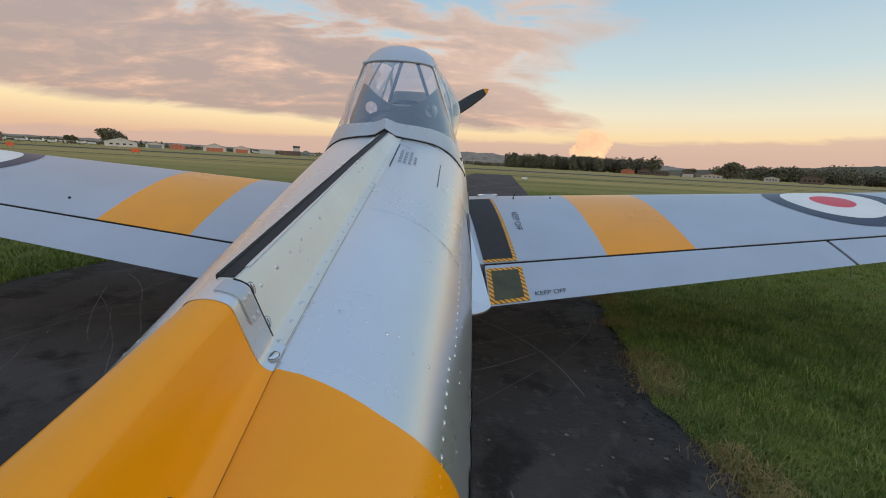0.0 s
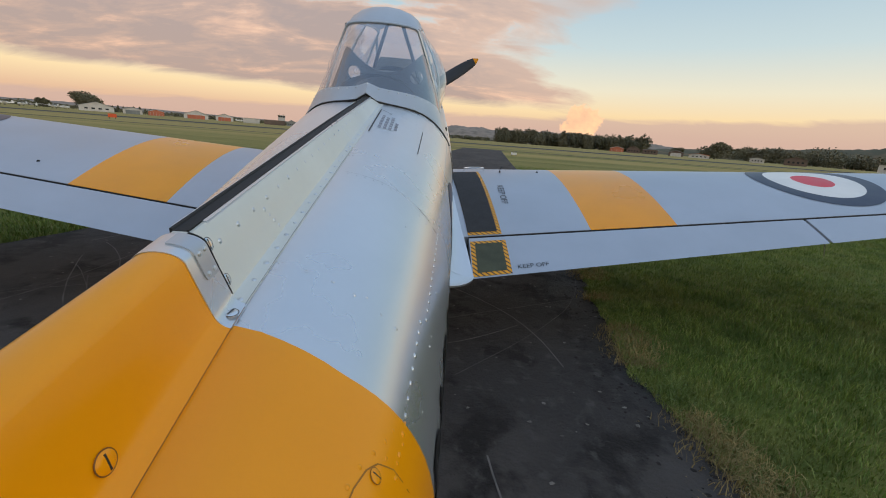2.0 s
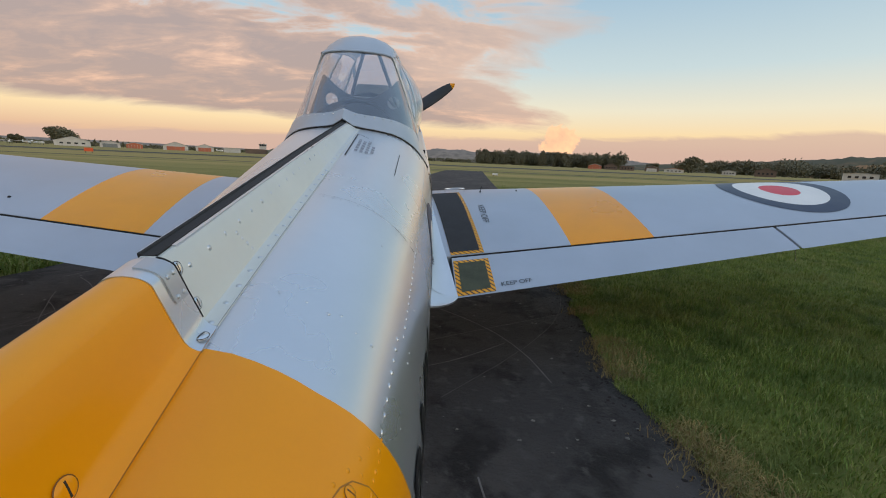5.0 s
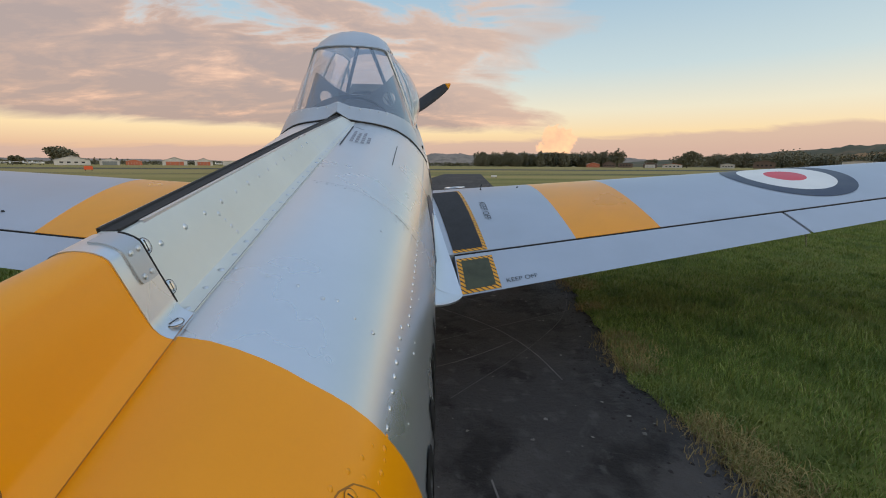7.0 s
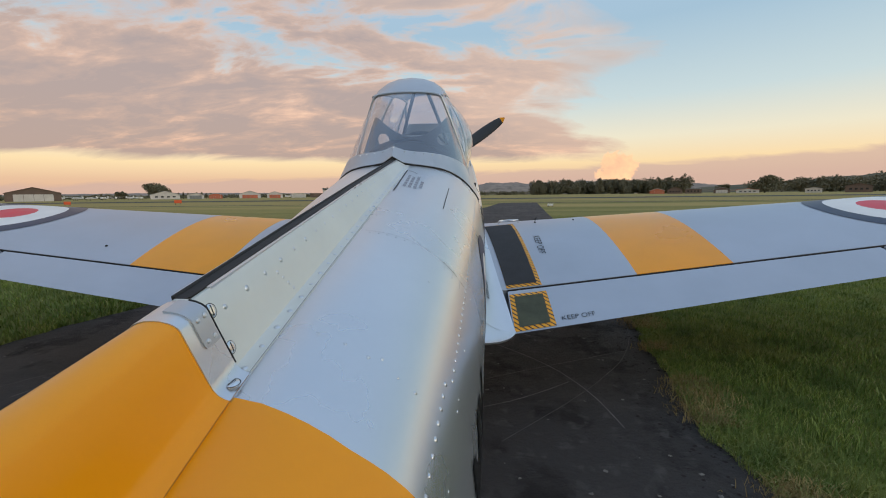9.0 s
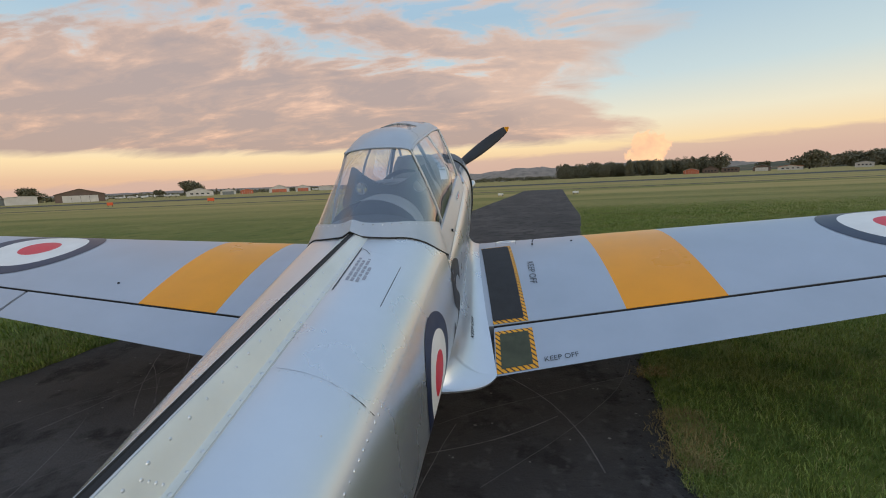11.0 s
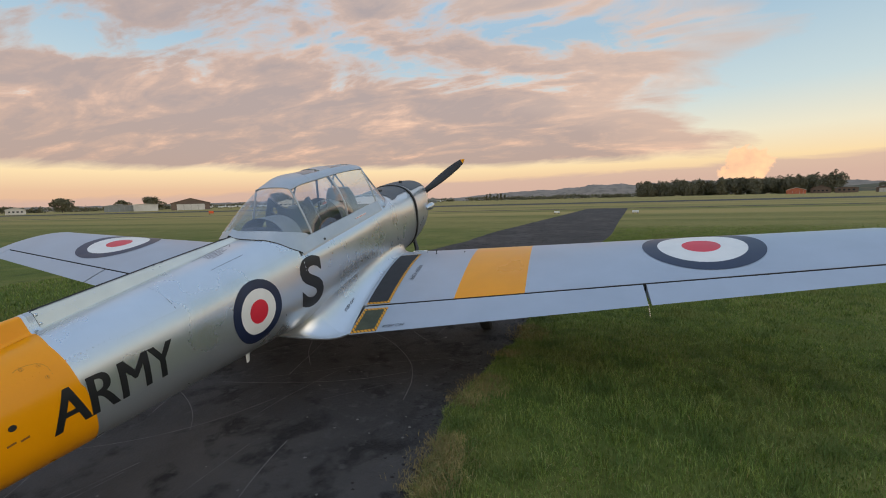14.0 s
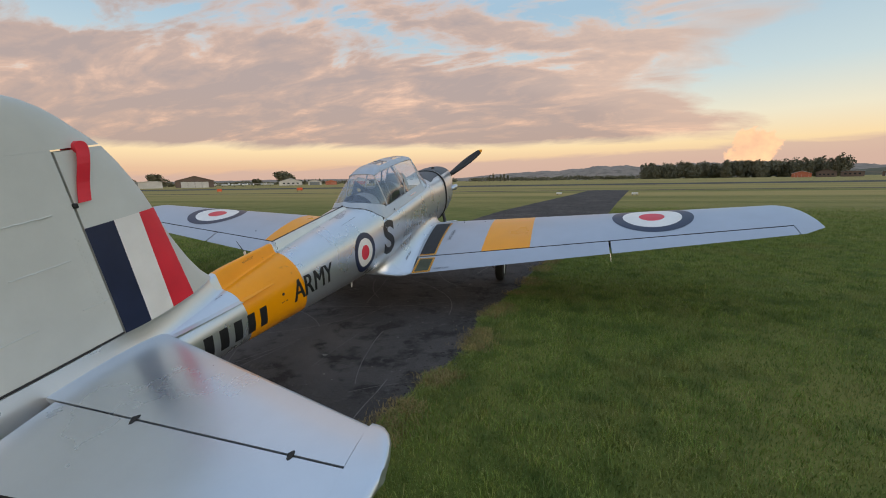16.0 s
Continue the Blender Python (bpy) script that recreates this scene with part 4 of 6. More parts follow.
def build_spine():
    ys = [GAP_Y + 0.1255 * i for i in range(11)]
    bm = bmesh.new()
    loft(bm, [spine_ring(y) for y in ys])
    spine = part("canopy_rail_fairing", bm, PALE_METAL, aircraft, "pale riveted metal fairing along the spine")
    bm = bmesh.new()
    prof = [(-0.0135, -0.006), (-0.0135, 0.0028), (-0.0105, 0.0028), (-0.0095, 0.0008), (0.0035, 0.0008), (0.0045, 0.0022), (0.0062, 0.0022), (0.0062, -0.006)]
    loft(bm, [[(spine_axis(y) + x, y, spine_top(y) + z) for x, z in prof] for y in (GAP_Y + 0.004, -0.9, -0.6, -0.3, 0.03)])
    part("canopy_rail", bm, RUBBER, spine, "black slotted canopy rail", smooth=False)
    bm = bmesh.new()
    loft(bm, [[(spine_axis(y) + x, y, spine_top(y) + z) for x, z in ((0.0066, -0.004), (0.0066, 0.0016), (0.0112, 0.0016), (0.0112, -0.004))] for y in (GAP_Y + 0.03, -0.6, 0.0)])
    part("rail_edge", bm, SILVER, spine, smooth=False)
    bm = bmesh.new()
    loft(bm, [[(spine_axis(y) + x, y, spine_top(y) + z) for x, z in ((-0.0155, -0.006), (-0.0155, 0.0022), (-0.0140, 0.0022), (-0.0140, -0.006))] for y in (GAP_Y + 0.012, -0.6, 0.0)])
    part("rail_edge", bm, SILVER, spine, smooth=False)
    # silver end cap, with a riveted plate bent over its shoulder
    bm = bmesh.new()
    loft(bm, [dorsal_ring(y, 0.001, 0.001) for y in (CAP_Y - 0.012, CAP_Y, -1.255, GAP_Y - 0.0015)])
    cap = part("rail_end_cap", bm, SILVER, spine, "silver end cap over the rail")
    bm = bmesh.new()
    rings = []
    for y, end in ((CAP_Y + 0.0035, 0.44), (CAP_Y + 0.005, 0.50), (-1.254, 0.53), (GAP_Y - 0.004, 0.53)):
        r = dorsal_ring(y, 0.001, 0.001)
        line = [Vector(r[k]) for k in (0, 1, 2, 3, 4)] + [dorsal_face(y, f)[0] for f in (0.0, end * 0.5, end)]
        out = [(0, 0, 1), (0.2, 0, 1), (0.5, 0, 0.9), (0.7, 0, 0.7), (0.9, 0, 0.4)] + [dorsal_face(y, 0.5)[1]] * 3
        rings.append([q + Vector(n).normalized() * 0.0016 for q, n in zip(line, out)] + [q - Vector(n).normalized() * 0.001 for q, n in zip(line[::-1], out[::-1])])
    loft(bm, rings)
    part("cap_plate", bm, FRAME, cap)
    for y in (CAP_Y + 0.010, GAP_Y - 0.010):
        for f in (0.02, 0.42):
            q, n = dorsal_face(y, f)
            bm = bmesh.new()
            tube(bm, [q + n * 0.001, q + n * 0.0026, q + n * 0.0032], [0.0030, 0.0027, 0.0012], 10)
            part("rivet", bm, SILVER, cap)
    # dark joint between cap and fairing
    bm = bmesh.new()
    r = [Vector(q) for q in dorsal_ring(GAP_Y, 0.0008, 0.0004)]
    tube(bm, [r[k] for k in (1, 2, 3, 4, 5, 6, 7, 8)], [0.0016, 0.0014, 0.0012, 0.0014, 0.0012, 0.0010, 0.0012, 0.0008], 6)
    part("fairing_gap", bm, RUBBER, spine)
    bm = bmesh.new()
    ys2 = [CAP_Y, -1.28, -1.33, -1.42, -1.55, -1.7, -1.85, BAND_REAR, -2.03, -2.12, -2.2]
    loft(bm, [dorsal_ring(y) for y in ys2], mat_of=lambda i: 0 if ys2[i] > BAND_REAR + 0.001 else 1)
    part("dorsal_fairing", bm, [YELLOW, SILVER], aircraft, "yellow painted dorsal fairing ahead of the fin")


build_spine()


def slot_screw(place, normal, r, parent, mat=CHROME, name="slotted_screw"):
    """A round-headed screw with a slot, standing on a skin."""
    n = Vector(normal).normalized()
    a = n.orthogonal().normalized()
    b = n.cross(a)
    p = Vector(place)
    bm = bmesh.new()
    prof = [(1.0, -0.15), (1.0, 0.06), (0.88, 0.17), (0.5, 0.24)]
    rings = [[p + (a * math.cos(2 * math.pi * k / 16) + b * math.sin(2 * math.pi * k / 16)) * r * q + n * r * h for k in range(16)] for q, h in prof]
    loft(bm, rings)
    head = part(name, bm, mat, parent)
    bm = bmesh.new()
    tube(bm, [p + (a * math.cos(math.tau * k / 20) + b * math.sin(math.tau * k / 20)) * r * 1.04 + n * r * 0.03 for k in range(21)], r * 0.06, 5)
    part("screw_rim", bm, GRIME if mat is YELLOW else SEAM, head, "grimy rim round the screw head")
    bm = bmesh.new()
    c = p + n * r * 0.22
    d = a * math.cos(0.6) + b * math.sin(0.6)
    e = n.cross(d)
    loft(bm, [[c + d * r * s + e * r * 0.09 + n * r * 0.03, c + d * r * s - e * r * 0.09 + n * r * 0.03, c + d * r * s - e * r * 0.09 - n * r * 0.1, c + d * r * s + e * r * 0.09 - n * r * 0.1] for s in (-0.75, 0.75)])
    part("slot", bm, RUBBER, head, smooth=False)


def hull_normal(y, x):
    z = hull_z(y, x)
    dx = (hull_z(y, x + 0.003) - hull_z(y, x - 0.003)) / 0.006
    return Vector((x, y, z)), Vector((-dx, 0.05, 1)).normalized()


for sx, sy, sr, sm in ((0.030, -1.262, 0.0075, CHROME), (0.199, -1.383, 0.0072, YELLOW), (0.231, -1.385, 0.0072, YELLOW), (0.185, -1.433, 0.0072, YELLOW)):
    sp, sn = hull_normal(sy, sx)
    slot_screw(sp + sn * (0.0045 if sx < 0.1 else 0.0005), sn, sr, aircraft, sm)
slot_screw(*dorsal_face(-1.443, 0.95), 0.0085, aircraft, YELLOW)
slot_screw(*spine_face(-1.2265, 0.76), 0.0070, aircraft)
slot_screw(*spine_face(-1.2255, 0.20), 0.0076, aircraft)


def add_rivet(verts, faces, p, n, r):
    n = Vector(n).normalized()
    a = n.orthogonal().normalized()
    b = n.cross(a)
    p = Vector(p)
    o = len(verts)
    for q, h in ((1.0, -0.1), (0.75, 0.24)):
        for k in range(7):
            verts.append(p + (a * math.cos(2 * math.pi * k / 7) + b * math.sin(2 * math.pi * k / 7)) * r * q + n * r * h)
    verts.append(p + n * r * 0.36)
    for k in range(7):
        j = (k + 1) % 7
        faces.append((o + k, o + j, o + 7 + j, o + 7 + k))
        faces.append((o + 7 + k, o + 7 + j, o + 14))


def side_place(y, z):
    table = NOSE if y > 0.3 else HULL
    x = hull_x(y, z, table)
    dz = (hull_x(y, z + 0.004, table) - hull_x(y, z - 0.004, table)) / 0.008
    return Vector((x, y, z)), Vector((1, 0, -dz)).normalized()


def build_rivets():
    rnd = random.Random(4)
    silver, yellow = ([], []), ([], [])
    def put(p, n, r=0.0032):
        for s in (1, -1) if abs(p.x) > 0.045 else (1,):
            q, m = Vector((p.x * s, p.y, p.z)), Vector((n.x * s, n.y, n.z))
            v, f = yellow if BAND_REAR < p.y < BAND_FRONT else silver
            add_rivet(v, f, q, m, r * rnd.uniform(0.85, 1.1))
    y = -3.0
    while y < 0.2:                                 # lap joint along the side
        put(*side_place(y, -0.188 if y > -1.1 else -0.174), 0.0040)
        if rnd.random() < 0.3:
            put(*side_place(y + 0.012, -0.21), 0.0026)
        y += 0.0255
    y = -1.234
    while y < -0.03:                               # beside the spine, on the flange
        q, m = hull_normal(y, spine_axis(y) + 0.046)
        put(q + m * 0.0014, m, 0.0040)
        y += 0.040
    y = -1.205
    while y < -0.05:                               # spine panel
        put(*spine_face(y, 0.28), 0.0044)
        y += 0.047
    for y0 in (-1.085, -0.55):
        for k in range(4):
            put(*spine_face(y0 + 0.006 * k, 0.42 + 0.15 * k), 0.0038)
    for yr in (-0.768, -0.10, -1.93):              # rings of frames
        for k in range(14):
            x = 0.07 + 0.018 * k
            if x < 0.27:
                put(*hull_normal(yr - 0.012, x), 0.0025)
    for k in range(9):                             # cluster where frame and lap joint meet, and down the side ahead of the wing
        put(*hull_normal(-0.80 + 0.012 * (k % 3), 0.225 + 0.016 * (k // 3)), 0.0024)
    for k in range(14):
        put(*side_place(0.055 + 0.012 * (k % 2), -0.20 - 0.028 * k), 0.0028)
    for y, x in ((-1.147, 0.043), (-1.157, 0.082), (-1.164, 0.117), (-1.172, 0.146), (-1.164, 0.161), (-1.179, 0.182), (-1.181, 0.203),
                 (-1.301, 0.223), (-1.325, 0.211), (-1.344, 0.204), (-1.364, 0.195), (-1.385, 0.185), (-1.407, 0.178), (-1.431, 0.174), (-1.353, 0.218), (-1.359, 0.207), (-1.328, 0.222),
                 (-0.9, 0.20), (-0.6, 0.21), (-0.4, 0.23)):
        put(*hull_normal(y, x), 0.0030)
    for y in [0.35 + 0.05 * k for k in range(32)]:
        put(*side_place(y, -0.26), 0.0026)
    for (v, f), m, nm in ((silver, SILVER, "skin_rivets"), (yellow, YELLOW, "painted_rivets")):
        me = bpy.data.meshes.new(nm)
        me.from_pydata([tuple(p) for p in v], [], f)
        me.materials.append(m)
        for p in me.polygons:
            p.use_smooth = True
        ob = new(nm, me)
        ob.parent = aircraft
        tagged(ob, kind="stuff")


build_rivets()


def hull_strip(points, width, mat, name, lift=0.0008, parent=None):
    """A narrow strip on the upper hull through (y, x) points."""
    bm = bmesh.new()
    prev = None
    fine = []
    for (y0, x0), (y1, x1) in zip(points, points[1:]):
        n = max(2, int(math.hypot(y1 - y0, x1 - x0) / 0.03))
        fine += [(y0 + (y1 - y0) * i / n, x0 + (x1 - x0) * i / n) for i in range(n)]
    fine.append(points[-1])
    for i, (y, x) in enumerate(fine):
        a, b = fine[max(i - 1, 0)], fine[min(i + 1, len(fine) - 1)]
        d = Vector((b[1] - a[1], b[0] - a[0])).normalized()
        pr = []
        for s in (-1, 1):
            xx, yy = x + d.y * width / 2 * s, y - d.x * width / 2 * s
            pr.append(bm.verts.new((xx, yy, hull_z(yy, xx) + lift)))
        if prev:
            bm.faces.new((prev[0], prev[1], pr[1], pr[0]))
        prev = pr
    return part(name, bm, mat, parent or aircraft)


FAINT_SEAM = material("faint_panel_lap", (0.30, 0.31, 0.33), 0.5, 0.4, 0.1, 10, 60, 0.0)
hull_strip([(-0.772, 0.06), (-0.772, 0.15), (-0.773, 0.222)], 0.0008, FAINT_SEAM, "panel_joint")
hull_strip([(-0.773, 0.222), (-0.770, 0.266)], 0.0022, SEAM, "panel_joint")
hull_strip([(y, spine_axis(y) + 0.0562 + 0.02 * min(0.6, max(0.0, -1.28 - y))) for y in (-1.245, -1.28, -1.35, -1.42, -1.5, -1.6, -1.75, -1.9)], 0.0007, material("grimy_yellow_seam", (0.26, 0.10, 0.01), 0.6, 0.0, 0.1, 10, 60, 0.0), "panel_joint", 0.0016)
hull_strip([(-1.241, 0.0375), (-1.0, 0.041), (-0.6, 0.05)], 0.0008, FAINT_SEAM, "panel_joint", 0.0022)
hull_strip([(-0.09, 0.067), (-0.414, 0.064)], 0.0042, SEAM, "hatch_slot")
hull_strip([(-0.15, 0.219), (-0.427, 0.209)], 0.0020, SEAM, "hatch_slot")
hull_strip([(-1.46, 0.181), (-1.445, 0.178), (-1.426, 0.179), (-1.406, 0.183), (-1.384, 0.191), (-1.371, 0.200), (-1.363, 0.215), (-1.366, 0.232)], 0.0012, material("grimy_yellow_line", (0.30, 0.12, 0.01), 0.6, 0.0, 0.1, 10, 60, 0.0), "access_panel_gap")
hull_strip([(-0.098, 0.072), (-0.112, 0.090), (-0.135, 0.108)], 0.0022, SEAM, "panel_joint")
STENCIL = material("faint_stencil", (0.34, 0.35, 0.39), 0.5, 0.3, 0.05, 5, 50, 0.0)
stencil_rnd = random.Random(12)
for row in range(4):
    sy, end = -0.345 + 0.02 * (row == 3), -0.175 - 0.018 * (row == 1) - 0.06 * (row == 3)
    while sy < end:
        ln = stencil_rnd.uniform(0.016, 0.034)
        hull_strip([(sy, 0.086 + 0.016 * row), (min(sy + ln, end), 0.086 + 0.016 * row)], 0.0095, STENCIL, "faded_stencil_bar")
        sy += ln + 0.008


# ---- painted marks on the skins ----
def on_side(y, z, lift=0.0015):
    table = NOSE if y > 0.3 else HULL
    return (hull_x(y, z, table) + lift, y, z)


def disc_mark(name, r0, r1, place, mat, parent, steps=64, rings=6, label=""):
    """A painted ring between two radii, laid on a skin by place(a, b)."""
    bm = bmesh.new()
    vs = []
    for i in range(rings + 1):
        r = r0 + (r1 - r0) * i / rings
        vs.append([bm.verts.new(place(r * math.cos(2 * math.pi * k / steps), r * math.sin(2 * math.pi * k / steps))) for k in range(steps)])
    for a, b in zip(vs, vs[1:]):
        for k in range(steps):
            j = (k + 1) % steps
            try:
                bm.faces.new((a[k], b[k], b[j], a[j]))
            except ValueError:
                pass
    bmesh.ops.remove_doubles(bm, verts=bm.verts, dist=1e-5)
    ob = part(name, bm, mat, parent, label)
    return ob


def roundel(place, radii, parent):
    outer = disc_mark("roundel", radii[1], radii[2], place, NAVY, parent, label="blue, white and red painted roundel")
    disc_mark("roundel_white", radii[0], radii[1], place, WHITE, outer)
    disc_mark("roundel_red", 0.0005, radii[0], place, RED, outer)


roundel(lambda a, b: on_side(-0.258 + a, -0.45 + b), (0.083, 0.158, 0.222), aircraft)
for sd in (1, -1):
    def wing_place(a, b, sd=sd):
        x, y = 3.57 + a, 1.70 + b
        le = wing_le(x) - 0.002
        return (x * sd, min(y, le), wing_z(x, min(y, le)) + 0.0025)
    roundel(wing_place, (0.152, 0.352, 0.482), wings[sd])


def text_mesh(words, bold=0.0):
    cu = bpy.data.curves.new("letters", "FONT")
    cu.body, cu.size, cu.offset = words, 1.0, bold
    cu.resolution_u = 6
    ob = bpy.data.objects.new("letters", cu)
    scene.collection.objects.link(ob)
    dg = bpy.context.evaluated_depsgraph_get()
    me = bpy.data.meshes.new_from_object(ob.evaluated_get(dg))
    bm = bmesh.new()
    bm.from_mesh(me)
    bpy.data.objects.remove(ob)
    bpy.data.curves.remove(cu)
    bpy.data.meshes.remove(me)
    bmesh.ops.triangulate(bm, faces=bm.faces)
    return bm


def lettering(name, words, width, height, place, mat, parent, bold=0.0, lean=0.0, fine=0.03):
    """Words scaled to width and height, laid on a skin by place(a, b)."""
    bm = text_mesh(words, bold)
    xs, ys = [v.co.x for v in bm.verts], [v.co.y for v in bm.verts]
    x0, x1, y0, y1 = min(xs), max(xs), min(ys), max(ys)
    for v in bm.verts:
        b = (v.co.y - y0) / (y1 - y0) * height
        v.co = ((v.co.x - x0) / (x1 - x0) * width + b * lean, b, 0)
    for _ in range(3):
        long = [e for e in bm.edges if e.calc_length() > fine]
        if not long:
            break
        bmesh.ops.subdivide_edges(bm, edges=long, cuts=1)
        bmesh.ops.triangulate(bm, faces=[f for f in bm.faces if len(f.verts) > 3])
    for v in bm.verts:
        v.co = place(v.co.x, v.co.y)
    return part(name, bm, mat, parent, recalc=True)


def slanted(y0, z0, slope):
    c, s = math.cos(radians(slope)), math.sin(radians(slope))
    return lambda a, b: on_side(y0 + a * c - b * s, z0 + a * s + b * c)


for i, (ch, off, wd) in enumerate((("A", 0.0, 0.138), ("R", 0.148, 0.112), ("M", 0.280, 0.135), ("Y", 0.425, 0.125))):
    for sh in (-0.005, 0.0, 0.005):                # three passes of the brush make the strokes bold
        fn = slanted(-1.450 + off + sh, -0.450 - 0.07 * off, -4)
        lettering("fuselage_lettering", ch, wd, 0.182, lambda a, b, fn=fn, sh=sh: tuple(Vector(fn(a, b)) + Vector((0.0004 + sh * 0.08, 0, 0))), BLACK, aircraft, 0.0, 0.06)
lettering("fuselage_letter", "S", 0.295, 0.425, slanted(0.180, -0.672, -7), BLACK, aircraft, 0.03)
# the serial is kept as plain bars of its size and colour
for i in range(5):
    bm = bmesh.new()
    f = slanted(-2.35 + 0.122 * i, -0.425 - 0.008 * i, -4)
    vs = [[bm.verts.new(f(0.018 + 0.07 * a / 3 + 0.01 * b / 4, 0.150 * b / 4)) for a in range(4)] for b in range(5)]
    for r, s in zip(vs, vs[1:]):
        for k in range(3):
            bm.faces.new((r[k], r[k + 1], s[k + 1], s[k]))
    part("serial_bar", bm, BLACK, aircraft)


def on_wing(x, y, lift=0.0025):
    return (x, y, wing_z(x, y) + lift)


def wing_patch(name, corners, mat, n=10, lift=0.0025):
    """A painted four-cornered patch on the starboard wing; corners as (x, y)."""
    bm = bmesh.new()
    (ax, ay), (bx, by), (cx, cy), (dx, dy) = corners
    vs = []
    for i in range(n + 1):
        u = i / n
        row = []
        for k in range(5):
            w = k / 4
            x = (ax + (bx - ax) * w) * (1 - u) + (dx + (cx - dx) * w) * u
            y = (ay + (by - ay) * w) * (1 - u) + (dy + (cy - dy) * w) * u
            row.append(bm.verts.new(on_wing(x, y, lift)))
        vs.append(row)
    for r, s in zip(vs, vs[1:]):
        for k in range(4):
            bm.faces.new((r[k], r[k + 1], s[k + 1], s[k]))
    return part(name, bm, mat, wings[1])


wing_patch("walkway_border", [(0.475, 2.03), (0.735, 2.05), (0.785, 0.875), (0.557, 0.858)], HATCH, lift=0.0025)
wing_patch("walkway", [(0.475, 2.02), (0.712, 2.03), (0.757, 0.905), (0.555, 0.888)], WALK, lift=0.0040)
wing_patch("flap_step_border", [(0.566, 0.79), (0.800, 0.81), (0.805, 0.497), (0.566, 0.463)], HATCH, 6)
wing_patch("flap_step", [(0.595, 0.765), (0.773, 0.782), (0.776, 0.523), (0.595, 0.495)], GREEN, 6, 0.0040)
lettering("wing_lettering", "KEEP OFF", 0.34, 0.05, lambda a, b: on_wing(0.845 + b - a * 0.02, 1.62 - a, 0.003), GREY_TEXT, wings[1], 0.0)
lettering("flap_lettering", "KEEP OFF", 0.195, 0.034, lambda a, b: on_wing(0.845 + a, 0.535 + b + a * 0.134, 0.003), GREY_TEXT, wings[1], 0.0)


def on_fillet(a, b):
    p = fillet_at(0.47 - a * 0.36, 0.62 - b * 2.2)
    return (p.x, p.y, p.z + 0.003)


lettering("fairing_lettering", "KEEP OFF", 0.2, 0.035, on_fillet, BLACK, aircraft, 0.01)
lettering("stencil_lettering", "NO PUSH", 0.075, 0.014, lambda a, b: (0.088 + b * 0.6, -2.06 + a, hull_z(-2.06 + a, 0.088 + b * 0.6) + 0.0015), GREY_TEXT, aircraft)

lettering("stencil_lettering", "NO HANDHOLD", 0.125, 0.012, lambda a, b: tuple(dorsal_face(-1.662 + a, 0.36 - b * 18)[0] + Vector((0.0012, 0, 0.0012))), GRIME, aircraft)
for k in range(2):
    bm = bmesh.new()
    q = [Vector(on_side(-1.594 + 0.042 * k + a * 0.030, -0.384 - 0.006 * k + b * 0.009)) for a, b in ((0, 0), (1, 0.12), (1, 1.12), (0, 1))]
    bm.faces.new([bm.verts.new(v) for v in q])
    part("stencil_bar", bm, GRIME, aircraft, smooth=False)

# red label on the canopy sill, as bars
bm = bmesh.new()
box(bm, (0.333, 1.42, -0.19), (0.004, 0.24, 0.018))
lab = part("sill_label", bm, WHITE, aircraft, smooth=False)
bm = bmesh.new()
for i in range(3):
    box(bm, (0.3345, 1.34 + 0.08 * i, -0.19), (0.004, 0.055, 0.005))
part("label_bar", bm, RED, lab, smooth=False)

# wing fittings: a small hoop and a stub near the root leading edge, a dimple on the port wing, a wire under the flap gap
bm = bmesh.new()
base = Vector(on_wing(0.93, 2.02))
tube(bm, [base, base + Vector((0.0, 0.0, 0.03)), base + Vector((0.012, 0.0, 0.055))], [0.010, 0.006, 0.003], 8)
part("fuel_gauge_stub", bm, PROP, wings[1])
bm = bmesh.new()
ring = [Vector(on_wing(0.70 + 0.09 * math.cos(2 * math.pi * k / 16), 2.1 + 0.035 * math.sin(2 * math.pi * k / 16))) + Vector((0, 0, 0.028)) for k in range(17)]
tube(bm, ring, 0.004, 6)
for k in (0, 8):
    tube(bm, [ring[k], ring[k] - Vector((0, 0, 0.03))], 0.004, 6)
part("grab_hoop", bm, CHROME, wings[1])
for xx, yy, sd in ((2.37, 1.20, -1), (1.27, 2.02, 1)):
    bm = bmesh.new()
    p = Vector(on_wing(xx, yy))
    p.x *= sd
    tube(bm, [p - Vector((0, 0, 0.004)), p + Vector((0, 0, 0.006))], [0.011, 0.006], 10)
    part("wing_bolt", bm, RUBBER, wings[sd])
bm = bmesh.new()
p = Vector((2.99, 0.82, wing_z(2.99, 0.82, False)))
tube(bm, [p, p + Vector((0.015, -0.03, -0.10))], 0.004, 6)
part("bonding_wire", bm, CHROME, wings[1])
# drain mast, aerial, strake and towing hole
bm = bmesh.new()
rings = [[(0.05 + 0.005 * math.cos(2 * math.pi * k / 8), -0.14 - 0.03 * u + (0.028 - 0.012 * u) * math.sin(2 * math.pi * k / 8), -0.80 - 0.135 * u) for k in range(8)] for u in (0.0, 0.5, 1.0)]
loft(bm, rings)
part("drain_mast", bm, WHITE, aircraft)
bm = bmesh.new()
tube(bm, [(-0.085, -1.50, hull_z(-1.5, 0.085)), (-0.085, -1.505, 0.03)], [0.014, 0.009], 10)
aer = part("aerial_base", bm, WHITE, aircraft)
bm = bmesh.new()
tube(bm, [(-0.085, -1.505, 0.02), (-0.095, -1.55, 0.135)], [0.004, 0.002], 8)
part("whip_aerial", bm, PROP, aer)
